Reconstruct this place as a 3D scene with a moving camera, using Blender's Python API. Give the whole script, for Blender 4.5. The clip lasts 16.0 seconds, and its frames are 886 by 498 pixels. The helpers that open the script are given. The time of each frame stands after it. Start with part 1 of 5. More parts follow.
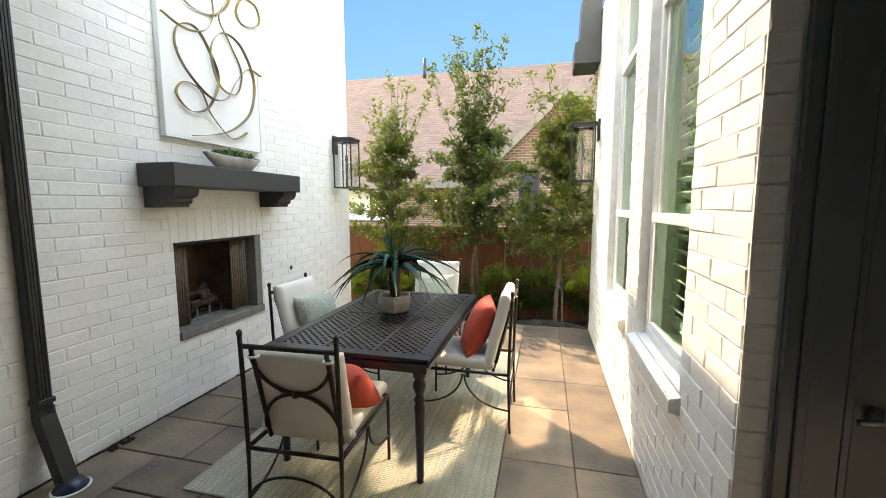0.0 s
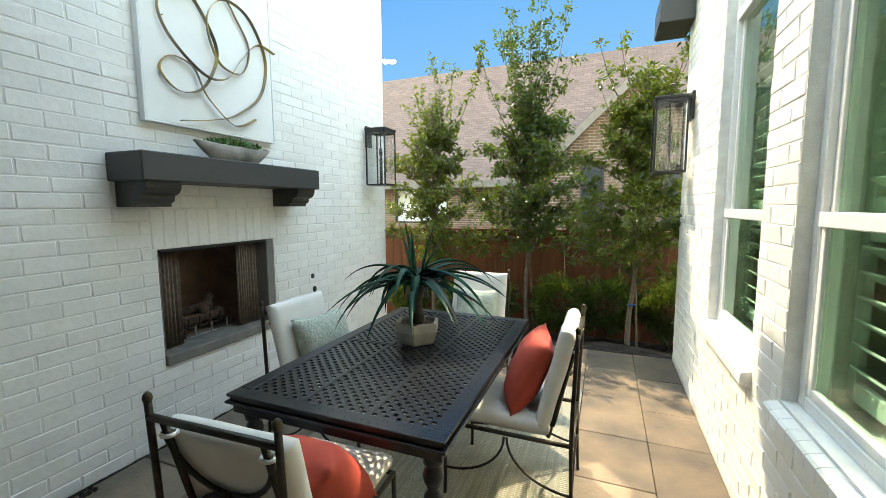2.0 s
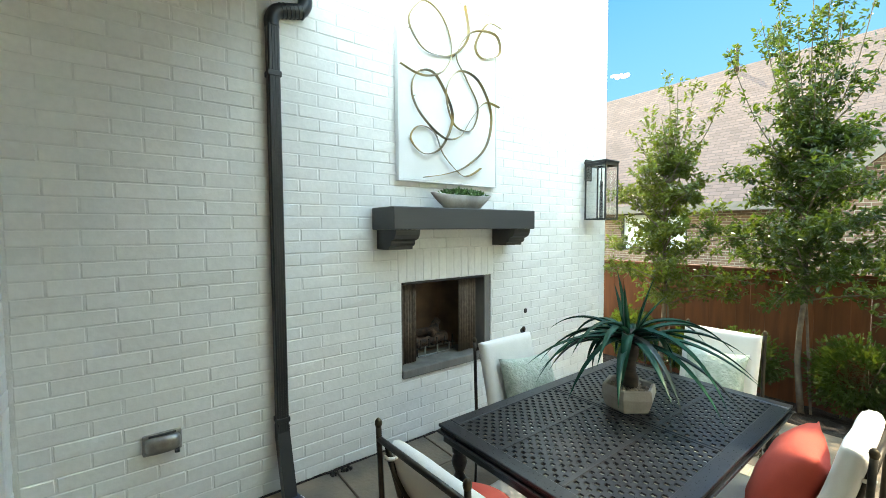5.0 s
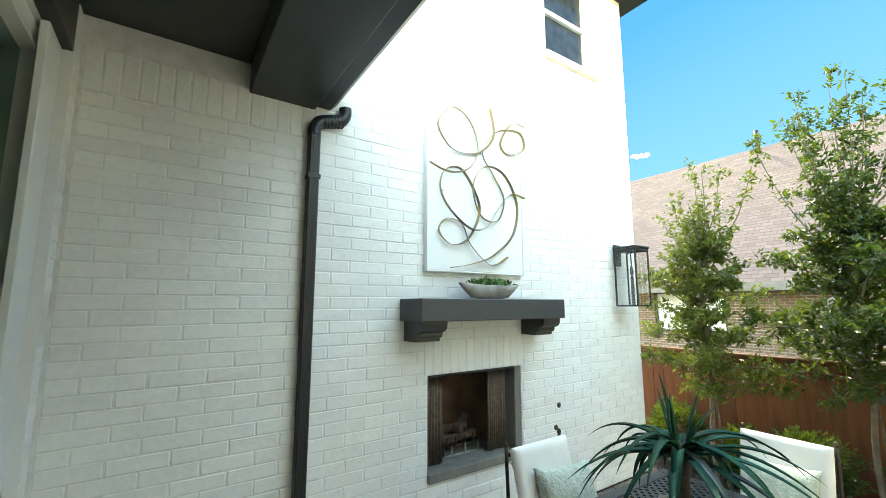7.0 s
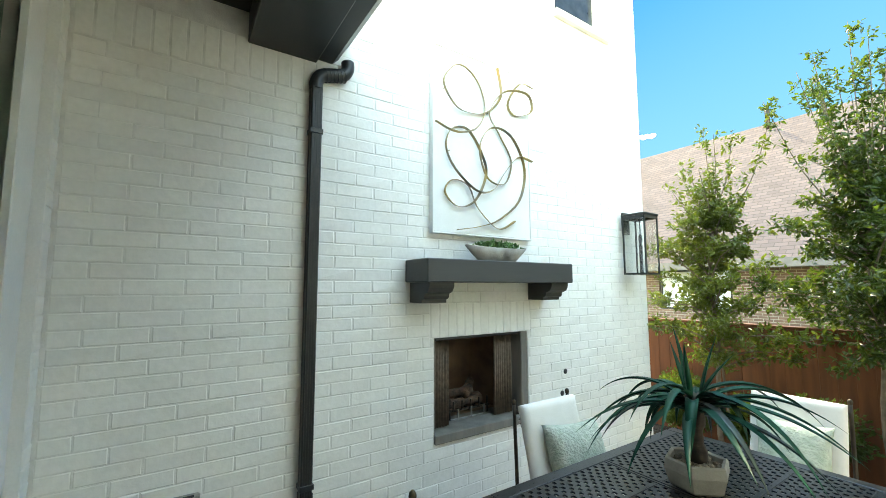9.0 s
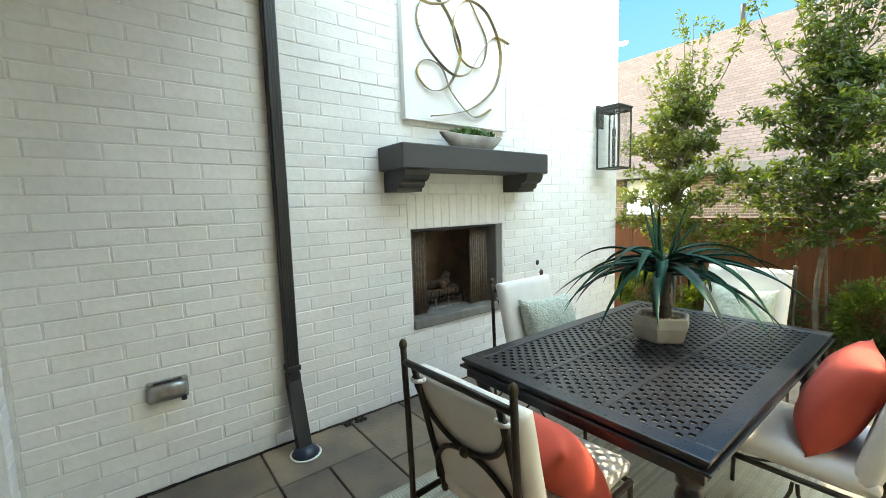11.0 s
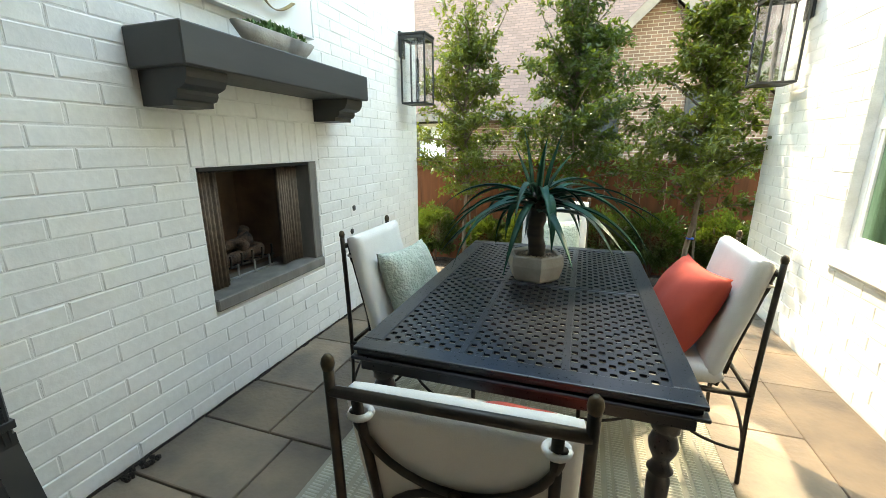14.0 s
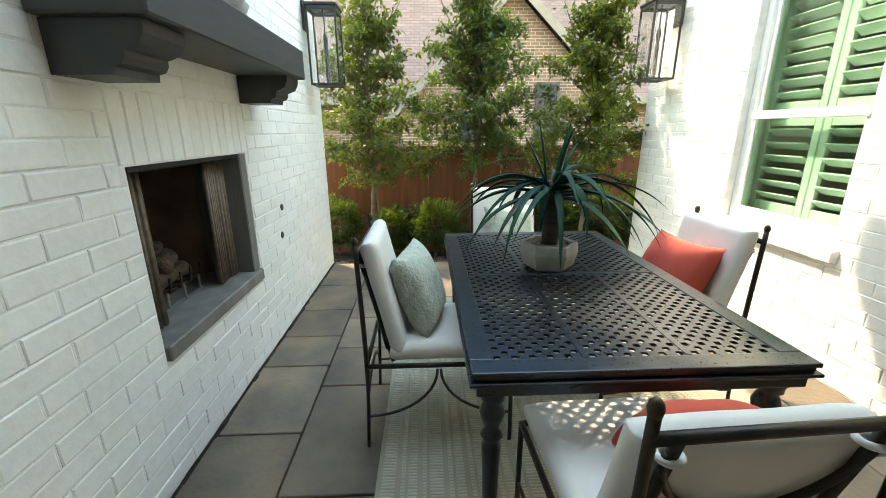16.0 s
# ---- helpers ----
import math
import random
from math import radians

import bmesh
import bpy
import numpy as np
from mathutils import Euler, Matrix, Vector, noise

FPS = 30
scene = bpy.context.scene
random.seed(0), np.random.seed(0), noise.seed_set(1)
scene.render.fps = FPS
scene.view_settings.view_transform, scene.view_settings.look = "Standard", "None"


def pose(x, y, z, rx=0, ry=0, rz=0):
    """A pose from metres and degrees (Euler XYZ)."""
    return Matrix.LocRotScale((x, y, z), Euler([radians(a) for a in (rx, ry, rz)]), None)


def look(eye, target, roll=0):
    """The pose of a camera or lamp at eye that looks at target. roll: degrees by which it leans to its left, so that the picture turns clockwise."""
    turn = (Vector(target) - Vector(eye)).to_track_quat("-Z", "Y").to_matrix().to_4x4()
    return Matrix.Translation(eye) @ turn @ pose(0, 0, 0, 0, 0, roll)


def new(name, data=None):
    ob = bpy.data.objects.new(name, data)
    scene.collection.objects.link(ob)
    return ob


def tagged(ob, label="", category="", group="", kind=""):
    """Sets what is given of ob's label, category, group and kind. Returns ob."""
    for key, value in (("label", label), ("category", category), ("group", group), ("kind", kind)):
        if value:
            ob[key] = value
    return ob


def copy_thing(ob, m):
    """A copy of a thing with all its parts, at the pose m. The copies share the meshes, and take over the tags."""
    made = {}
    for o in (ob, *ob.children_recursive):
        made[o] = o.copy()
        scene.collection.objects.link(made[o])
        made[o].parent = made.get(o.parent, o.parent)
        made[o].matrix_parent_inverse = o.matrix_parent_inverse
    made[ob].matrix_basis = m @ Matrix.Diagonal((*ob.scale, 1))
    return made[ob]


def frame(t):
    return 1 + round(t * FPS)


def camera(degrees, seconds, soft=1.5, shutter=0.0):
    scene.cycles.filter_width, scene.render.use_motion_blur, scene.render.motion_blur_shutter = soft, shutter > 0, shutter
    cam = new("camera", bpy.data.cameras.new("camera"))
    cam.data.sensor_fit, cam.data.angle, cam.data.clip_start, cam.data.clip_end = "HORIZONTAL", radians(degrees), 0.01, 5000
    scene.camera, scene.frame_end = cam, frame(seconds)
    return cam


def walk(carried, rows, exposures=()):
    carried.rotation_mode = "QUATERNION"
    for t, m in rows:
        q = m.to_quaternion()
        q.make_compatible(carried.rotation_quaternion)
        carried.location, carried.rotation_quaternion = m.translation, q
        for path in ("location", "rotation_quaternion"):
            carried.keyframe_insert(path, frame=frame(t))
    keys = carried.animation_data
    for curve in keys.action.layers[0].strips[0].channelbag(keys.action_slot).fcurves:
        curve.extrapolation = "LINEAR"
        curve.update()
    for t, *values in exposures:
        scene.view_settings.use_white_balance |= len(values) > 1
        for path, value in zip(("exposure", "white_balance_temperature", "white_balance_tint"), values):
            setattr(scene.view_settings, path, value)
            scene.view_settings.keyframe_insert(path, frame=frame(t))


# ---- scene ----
cam = camera(95.1, 16.0, soft=0.6)
PATH = [
    (0, (0.315, 0.632, 1.513), (-0.166, 2.561, 1.298), -0.1),
    (0.5, (0.323, 0.799, 1.513), (-0.191, 2.72, 1.297), -0.2),
    (1, (0.303, 0.917, 1.52), (-0.261, 2.823, 1.305), -0.3),
    (1.5, (0.261, 1.165, 1.495), (-0.373, 3.05, 1.282), -0.3),
    (2, (0.224, 1.384, 1.495), (-0.516, 3.23, 1.285), -0.3),
    (2.5, (0.218, 1.45, 1.505), (-0.677, 3.227, 1.295), -0.3),
    (3, (0.234, 1.457, 1.523), (-0.848, 3.126, 1.313), -0.3),
    (3.5, (0.265, 1.453, 1.55), (-1.008, 2.982, 1.343), -0.3),
    (4, (0.283, 1.448, 1.57), (-1.14, 2.839, 1.374), -0.4),
    (4.5, (0.282, 1.431, 1.596), (-1.244, 2.714, 1.432), -0.4),
    (5, (0.287, 1.423, 1.645), (-1.298, 2.639, 1.545), -0.3),
    (7.5, (0.263, 1.413, 1.764), (-1.383, 2.508, 2.064), 0.0),
    (8, (0.239, 1.422, 1.719), (-1.41, 2.514, 2.021), 0.0),
    (8.5, (0.216, 1.434, 1.666), (-1.437, 2.529, 1.93), -0.1),
    (9, (0.196, 1.438, 1.609), (-1.464, 2.537, 1.795), -0.1),
    (11.5, (0.053, 1.412, 1.369), (-1.452, 2.693, 1.065), -0.7),
    (12, (-0.058, 1.4, 1.359), (-1.435, 2.803, 0.991), -0.6),
    (12.5, (-0.146, 1.408, 1.35), (-1.36, 2.943, 0.941), -0.7),
    (13, (-0.266, 1.455, 1.332), (-1.295, 3.111, 0.886), -0.6),
    (13.5, (-0.418, 1.524, 1.333), (-1.243, 3.284, 0.865), -0.4),
    (14, (-0.563, 1.537, 1.335), (-1.189, 3.372, 0.844), -0.2),
    (14.5, (-0.76, 1.512, 1.337), (-1.188, 3.397, 0.822), -0.2),
    (15, (-0.938, 1.54, 1.319), (-1.178, 3.454, 0.791), -0.2),
    (15.5, (-1.144, 1.601, 1.329), (-1.206, 3.526, 0.789), -0.2),
    (16, (-1.312, 1.602, 1.349), (-1.234, 3.521, 0.791), -0.3),
]
walk(cam, [(t, look(eye, target, roll)) for t, eye, target, roll in PATH], exposures=[
    (0, 3.25, 9200, 19), (1, 3.12, 8600, 12), (2, 2.95, 8400, 8), (3, 3.08, 8200, 6), (4.5, 3.4, 8200, 4), (7.5, 3.42, 8200, 3), (9, 3.42, 8200, 3),
    (11.5, 3.6, 8700, 8), (12.5, 3.52, 8700, 8), (14, 3.4, 8600, 8), (16, 3.4, 8600, 8)])

# ---------------------------------------------------------------- light
SUN_EL = radians(51)
SUN_DIR = Vector((0.7526 * math.cos(SUN_EL), -0.6585 * math.cos(SUN_EL), -math.sin(SUN_EL)))
world = bpy.data.worlds.new("world")
scene.world = world
world.use_nodes = True
wn = world.node_tree.nodes
sky = wn.new("ShaderNodeTexSky")
sky.sky_type = "NISHITA"
sky.sun_disc = False
sky.sun_elevation = SUN_EL
sky.sun_rotation = math.atan2(-0.7526, 0.6585)
sky.air_density, sky.dust_density, sky.ozone_density = 2.0, 0.0, 1.0
world.node_tree.links.new(sky.outputs[0], wn["Background"].inputs[0])
wn["Background"].inputs[1].default_value = 0.15
sun_data = bpy.data.lights.new("sun", "SUN")
sun_data.energy, sun_data.angle, sun_data.color = 0.9, radians(0.5), (1.0, 0.93, 0.82)
sun = new("sun", sun_data)
sun.matrix_world = look((0, 0, 20), Vector((0, 0, 20)) + SUN_DIR)


# ---------------------------------------------------------------- materials
def material(name, a, b=None, rough=0.6, metal=0.0, scale=8.0, fine=90.0, bump=0.15, dist=0.002, spread=0.06, coat=0.0, stretch=(1, 1, 1), island=False):
    """Two colours mixed by a coarse and a fine noise, a per-piece variation, fine relief."""
    m = bpy.data.materials.new(name)
    m.use_nodes = True
    nt = m.node_tree
    n, l = nt.nodes, nt.links
    p = n["Principled BSDF"]
    b = b or tuple(c * 0.8 for c in a)
    tc, mp = n.new("ShaderNodeTexCoord"), n.new("ShaderNodeMapping")
    mp.inputs["Scale"].default_value = stretch
    geo = n.new("ShaderNodeNewGeometry")
    l.new(geo.outputs["Position"], mp.inputs["Vector"])
    n1, n2 = n.new("ShaderNodeTexNoise"), n.new("ShaderNodeTexNoise")
    n1.inputs["Scale"].default_value, n1.inputs["Detail"].default_value = scale, 5
    n2.inputs["Scale"].default_value, n2.inputs["Detail"].default_value = fine, 4
    l.new(mp.outputs[0], n1.inputs["Vector"])
    l.new(mp.outputs[0], n2.inputs["Vector"])
    ramp = n.new("ShaderNodeMapRange")
    ramp.inputs["From Min"].default_value, ramp.inputs["From Max"].default_value = 0.32, 0.68
    l.new(n1.outputs[0], ramp.inputs[0])
    mix = n.new("ShaderNodeMix")
    mix.data_type = "RGBA"
    mix.inputs[6].default_value, mix.inputs[7].default_value = (*a, 1), (*b, 1)
    l.new(ramp.outputs[0], mix.inputs[0])
    hsv = n.new("ShaderNodeHueSaturation")
    l.new(mix.outputs[2], hsv.inputs["Color"])
    add = n.new("ShaderNodeMath")
    add.operation = "MULTIPLY_ADD"
    add.inputs[1].default_value, add.inputs[2].default_value = spread * 2, 1 - spread
    if island:
        l.new(geo.outputs["Random Per Island"], add.inputs[0])
    else:
        info = n.new("ShaderNodeObjectInfo")
        l.new(info.outputs["Random"], add.inputs[0])
    fin = n.new("ShaderNodeMath")
    fin.operation = "MULTIPLY_ADD"
    fin.inputs[1].default_value = 0.16
    l.new(n2.outputs[0], fin.inputs[0])
    sub = n.new("ShaderNodeMath")
    sub.operation = "SUBTRACT"
    sub.inputs[1].default_value = 0.08
    l.new(add.outputs[0], sub.inputs[0])
    l.new(sub.outputs[0], fin.inputs[2])
    l.new(fin.outputs[0], hsv.inputs["Value"])
    l.new(hsv.outputs[0], p.inputs["Base Color"])
    rr = n.new("ShaderNodeMapRange")
    rr.inputs["To Min"].default_value, rr.inputs["To Max"].default_value = max(0.03, rough - 0.08), min(1, rough + 0.08)
    l.new(n2.outputs[0], rr.inputs[0])
    l.new(rr.outputs[0], p.inputs["Roughness"])
    p.inputs["Metallic"].default_value = metal
    p.inputs["Coat Weight"].default_value = coat
    if bump:
        bp = n.new("ShaderNodeBump")
        bp.inputs["Strength"].default_value, bp.inputs["Distance"].default_value = bump, dist
        l.new(n2.outputs[0], bp.inputs["Height"])
        l.new(bp.outputs[0], p.inputs["Normal"])
    return m


M_BRICK = material("painted_brick", (0.84, 0.83, 0.79), (0.80, 0.79, 0.74), 0.55, scale=5, fine=34, bump=0.35, dist=0.004, spread=0.035)
M_BRICK_I = material("painted_brick_run", (0.84, 0.83, 0.79), (0.80, 0.79, 0.74), 0.55, scale=5, fine=34, bump=0.35, dist=0.004, spread=0.035, island=True)
M_MORTAR = material("painted_mortar", (0.83, 0.82, 0.78), (0.68, 0.67, 0.63), 0.7, scale=13, fine=120, bump=0.5, dist=0.004, spread=0)
M_TRIM = material("white_trim_paint", (0.80, 0.80, 0.77), (0.76, 0.76, 0.73), 0.4, bump=0.05, spread=0)
M_VINYL = material("white_vinyl", (0.82, 0.82, 0.80), (0.79, 0.79, 0.77), 0.3, bump=0.03, spread=0)
M_PLASTER = material("plain_plaster", (0.62, 0.60, 0.55), (0.57, 0.55, 0.5), 0.8, scale=3, spread=0)
M_BLACK = material("black_paint", (0.018, 0.02, 0.02), (0.026, 0.027, 0.027), 0.42, scale=4, fine=140, bump=0.08, spread=0)
M_MANTEL = material("charcoal_mantel_paint", (0.045, 0.045, 0.043), (0.058, 0.058, 0.054), 0.5, scale=6, fine=50, bump=0.2, spread=0.03, stretch=(1, 0.2, 1))
M_IRON = material("bronze_iron", (0.028, 0.024, 0.02), (0.06, 0.048, 0.036), 0.45, metal=0.6, scale=22, fine=160, bump=0.25, spread=0)
M_BRASS = material("aged_brass", (0.10, 0.075, 0.042), (0.045, 0.035, 0.024), 0.5, metal=0.7, scale=60, spread=0)
M_TABLE = material("cast_aluminium_black", (0.009, 0.010, 0.013), (0.018, 0.020, 0.024), 0.30, metal=0.0, scale=14, fine=120, bump=0.15, spread=0)
M_CANVAS = material("cushion_canvas", (0.74, 0.71, 0.66), (0.69, 0.66, 0.61), 0.9, scale=9, fine=420, bump=0.5, dist=0.0012, spread=0.02)
M_RED = material("coral_fabric", (0.55, 0.080, 0.050), (0.48, 0.065, 0.042), 0.9, scale=10, fine=380, bump=0.4, dist=0.001, spread=0)
M_SAGE = material("sage_tufted_fabric", (0.36, 0.42, 0.33), (0.52, 0.55, 0.46), 0.9, scale=26, fine=70, bump=1.0, dist=0.012, spread=0)
M_CONCRETE = material("cast_concrete", (0.42, 0.40, 0.36), (0.33, 0.31, 0.27), 0.85, scale=16, fine=110, bump=0.5, dist=0.003, spread=0.03)
M_STONE = material("grey_surround_stone", (0.22, 0.205, 0.18), (0.16, 0.15, 0.13), 0.8, scale=12, fine=80, bump=0.5, dist=0.003, spread=0.03, stretch=(1, 1, 0.25))
M_FIREBOX = material("firebox_panel", (0.27, 0.18, 0.12), (0.16, 0.105, 0.075), 0.9, scale=6, fine=60, bump=0.4, spread=0.05)
M_MESH = material("fire_screen_mesh", (0.27, 0.21, 0.16), (0.17, 0.13, 0.10), 0.6, metal=0.5, scale=30, fine=500, bump=0.5, spread=0)
M_LOG = material("ceramic_log", (0.02, 0.016, 0.013), (0.12, 0.072, 0.045), 0.9, scale=18, fine=90, bump=0.8, dist=0.006, spread=0.1)
M_STEEL = material("worn_steel", (0.45, 0.45, 0.43), (0.3, 0.3, 0.29), 0.35, metal=0.9, scale=30, spread=0)
M_PAVER = material("slate_paver", (0.25, 0.18, 0.115), (0.105, 0.083, 0.064), 0.62, scale=2.8, fine=38, bump=0.8, dist=0.005, spread=0.26)
M_JOINT = material("paver_joint", (0.09, 0.072, 0.055), (0.045, 0.037, 0.03), 0.95, scale=20, spread=0)
M_MULCH = material("dark_mulch", (0.014, 0.010, 0.008), (0.04, 0.026, 0.018), 0.95, scale=40, fine=130, bump=1.0, dist=0.02, spread=0)
M_LAWN = material("ground_grass", (0.06, 0.09, 0.03), (0.10, 0.10, 0.05), 0.95, scale=2, fine=60, bump=0.8, dist=0.03, spread=0)
M_CEDAR = material("stained_cedar", (0.21, 0.070, 0.024), (0.13, 0.043, 0.016), 0.7, scale=5, fine=60, bump=0.4, dist=0.003, spread=0.16, stretch=(3, 3, 0.35))
M_LEAF_A = material("olive_leaf", (0.042, 0.070, 0.011), (0.10, 0.125, 0.022), 0.36, scale=3, fine=30, bump=0, spread=0.35, island=True)
M_LEAF_B = material("deep_green_leaf", (0.014, 0.033, 0.008), (0.035, 0.062, 0.014), 0.34, scale=3, fine=30, bump=0, spread=0.35, island=True)
M_LEAF_C = material("hedge_leaf", (0.022, 0.048, 0.012), (0.055, 0.088, 0.020), 0.36, scale=4, fine=30, bump=0, spread=0.35, island=True)
M_BARK = material("pale_bark", (0.21, 0.165, 0.12), (0.13, 0.10, 0.075), 0.9, scale=20, fine=80, bump=0.7, dist=0.004, spread=0.1)
M_ALOE = material("teal_strap_leaf", (0.006, 0.040, 0.026), (0.014, 0.072, 0.040), 0.40, scale=6, fine=70, bump=0.15, spread=0.25)
M_ALOE_B = material("maroon_strap_leaf", (0.035, 0.03, 0.028), (0.02, 0.06, 0.045), 0.35, scale=6, fine=70, bump=0.15, spread=0.25)
M_STEM = material("dark_ringed_stem", (0.022, 0.018, 0.014), (0.05, 0.038, 0.028), 0.75, scale=30, fine=90, bump=0.6, dist=0.004, spread=0, stretch=(0.3, 0.3, 1.5))
M_SUCC = material("succulent_green", (0.05, 0.13, 0.025), (0.10, 0.2, 0.05), 0.5, scale=30, bump=0.2, spread=0.3, island=True)
M_GRAVEL = material("pot_pebbles", (0.32, 0.27, 0.21), (0.18, 0.15, 0.12), 0.9, scale=60, spread=0.2, island=True)
M_GOLD = material("antique_gold", (0.44, 0.31, 0.11), (0.17, 0.16, 0.15), 0.38, metal=0.75, scale=4.5, fine=90, bump=0.1, spread=0)
M_ART = material("white_canvas", (0.84, 0.84, 0.81), (0.80, 0.80, 0.77), 0.8, scale=6, fine=250, bump=0.35, dist=0.001, spread=0)
M_BLUETIE = material("blue_tie", (0.03, 0.12, 0.5), None, 0.6, spread=0)
M_DOOR = material("dark_slate_door_paint", (0.085, 0.10, 0.11), (0.10, 0.118, 0.13), 0.35, scale=5, bump=0.05, spread=0)
M_FARTRIM = material("far_trim", (0.20, 0.18, 0.165), None, 0.6, spread=0)
M_DARKGLASS = material("far_window_glass", (0.03, 0.035, 0.04), (0.05, 0.06, 0.07), 0.08, bump=0, spread=0)
M_CANDLE = material("dark_candle_sleeve", (0.03, 0.03, 0.03), None, 0.5, spread=0)
M_SHUTTER = material("shutter_paint", (0.70, 0.74, 0.70), (0.66, 0.70, 0.66), 0.45, bump=0.03, spread=0)
M_DRAIN = material("dark_blue_plastic", (0.012, 0.018, 0.035), (0.02, 0.028, 0.05), 0.4, bump=0.05, spread=0)
M_BLIND = material("pale_window_blind", (0.62, 0.66, 0.70), (0.55, 0.60, 0.64), 0.5, scale=3, bump=0.05, spread=0)
M_CLOUD = material("cloud", (0.9, 0.9, 0.9), None, 0.9, spread=0)


def pattern_material(name, c1, c2, mortar, scale, bw, bh, msize, rough, bump, axis="xz"):
    """Courses of far-off brick or shingle."""
    m = bpy.data.materials.new(name)
    m.use_nodes = True
    n, l = m.node_tree.nodes, m.node_tree.links
    p = n["Principled BSDF"]
    geo = n.new("ShaderNodeNewGeometry")
    sep, com = n.new("ShaderNodeSeparateXYZ"), n.new("ShaderNodeCombineXYZ")
    l.new(geo.outputs["Position"], sep.inputs[0])
    l.new(sep.outputs["XYZ".index(axis[0].upper())], com.inputs[0])
    l.new(sep.outputs["XYZ".index(axis[1].upper())], com.inputs[1])
    br = n.new("ShaderNodeTexBrick")
    br.inputs["Color1"].default_value, br.inputs["Color2"].default_value, br.inputs["Mortar"].default_value = (*c1, 1), (*c2, 1), (*mortar, 1)
    br.inputs["Scale"].default_value, br.inputs["Brick Width"].default_value, br.inputs["Row Height"].default_value, br.inputs["Mortar Size"].default_value = scale, bw, bh, msize
    l.new(com.outputs[0], br.inputs["Vector"])
    no = n.new("ShaderNodeTexNoise")
    no.inputs["Scale"].default_value, no.inputs["Detail"].default_value = 1.2, 8
    l.new(geo.outputs["Position"], no.inputs["Vector"])
    hsv = n.new("ShaderNodeHueSaturation")
    mr = n.new("ShaderNodeMapRange")
    mr.inputs["To Min"].default_value, mr.inputs["To Max"].default_value = 0.75, 1.25
    l.new(no.outputs[0], mr.inputs[0])
    l.new(mr.outputs[0], hsv.inputs["Value"])
    l.new(br.outputs["Color"], hsv.inputs["Color"])
    l.new(hsv.outputs[0], p.inputs["Base Color"])
    p.inputs["Roughness"].default_value = rough
    bp = n.new("ShaderNodeBump")
    bp.inputs["Strength"].default_value, bp.inputs["Distance"].default_value = bump, 0.02
    bp.invert = True
    l.new(br.outputs["Fac"], bp.inputs["Height"])
    l.new(bp.outputs[0], p.inputs["Normal"])
    return m


M_SHINGLE = pattern_material("rose_shingle", (0.145, 0.098, 0.088), (0.105, 0.072, 0.066), (0.07, 0.05, 0.046), 1, 0.29, 0.105, 0.009, 0.9, 0.5, "xz")
M_FARBRICK = pattern_material("far_brick", (0.20, 0.125, 0.095), (0.145, 0.095, 0.075), (0.32, 0.28, 0.235), 1, 0.22, 0.075, 0.008, 0.9, 0.4, "xz")


def glass_material(name, tint, rough=0.0):
    m = bpy.data.materials.new(name)
    m.use_nodes = True
    p = m.node_tree.nodes["Principled BSDF"]
    p.inputs["Base Color"].default_value = (*tint, 1)
    p.inputs["Transmission Weight"].default_value, p.inputs["Roughness"].default_value, p.inputs["IOR"].default_value = 1.0, rough, 1.5
    return m


M_GLASS = glass_material("green_tinted_glass", (0.44, 0.68, 0.56))
M_CLEAR = glass_material("clear_glass", (0.93, 0.95, 0.94), 0.02)


def translucent(m, colour, share):
    """Lets light through thin leaves."""
    n, l = m.node_tree.nodes, m.node_tree.links
    tr, mx = n.new("ShaderNodeBsdfTranslucent"), n.new("ShaderNodeMixShader")
    tr.inputs[0].default_value = (*colour, 1)
    mx.inputs[0].default_value = share
    l.new(n["Principled BSDF"].outputs[0], mx.inputs[1])
    l.new(tr.outputs[0], mx.inputs[2])
    l.new(mx.outputs[0], n["Material Output"].inputs[0])
    n["Principled BSDF"].inputs["Specular IOR Level"].default_value = 0.5


M_ALOE.node_tree.nodes["Principled BSDF"].inputs["Specular IOR Level"].default_value = 0.12
translucent(M_LEAF_A, (0.25, 0.31, 0.03), 0.32)
translucent(M_LEAF_B, (0.19, 0.27, 0.025), 0.32)
translucent(M_LEAF_C, (0.20, 0.28, 0.03), 0.34)

# sky beyond the houses
M_SKY = bpy.data.materials.new("blue_sky_backdrop")
M_SKY.use_nodes = True
sn, sl = M_SKY.node_tree.nodes, M_SKY.node_tree.links
em, sg, ss = sn.new("ShaderNodeEmission"), sn.new("ShaderNodeNewGeometry"), sn.new("ShaderNodeSeparateXYZ")
sr, sc = sn.new("ShaderNodeMapRange"), sn.new("ShaderNodeMix")
sr.inputs["From Max"].default_value = 60
sc.data_type = "RGBA"
sc.inputs[6].default_value, sc.inputs[7].default_value = (0.24, 0.58, 1.0, 1), (0.06, 0.34, 1.0, 1)
sl.new(sg.outputs["Position"], ss.inputs[0])
sl.new(ss.outputs[2], sr.inputs[0])
sl.new(sr.outputs[0], sc.inputs[0])
sl.new(sc.outputs[2], em.inputs[0])
em.inputs[1].default_value = 0.16
sl.new(em.outputs[0], sn["Material Output"].inputs[0])

# rug weave
M_RUG = material("flatweave_rug", (0.32, 0.305, 0.24), (0.275, 0.26, 0.205), 0.95, scale=6, fine=220, bump=0.5, dist=0.002, spread=0)
M_RUG_RIB = material("rug_rib", (0.47, 0.45, 0.37), (0.40, 0.385, 0.315), 0.95, scale=6, fine=220, bump=0.5, dist=0.002, spread=0.04, island=True)


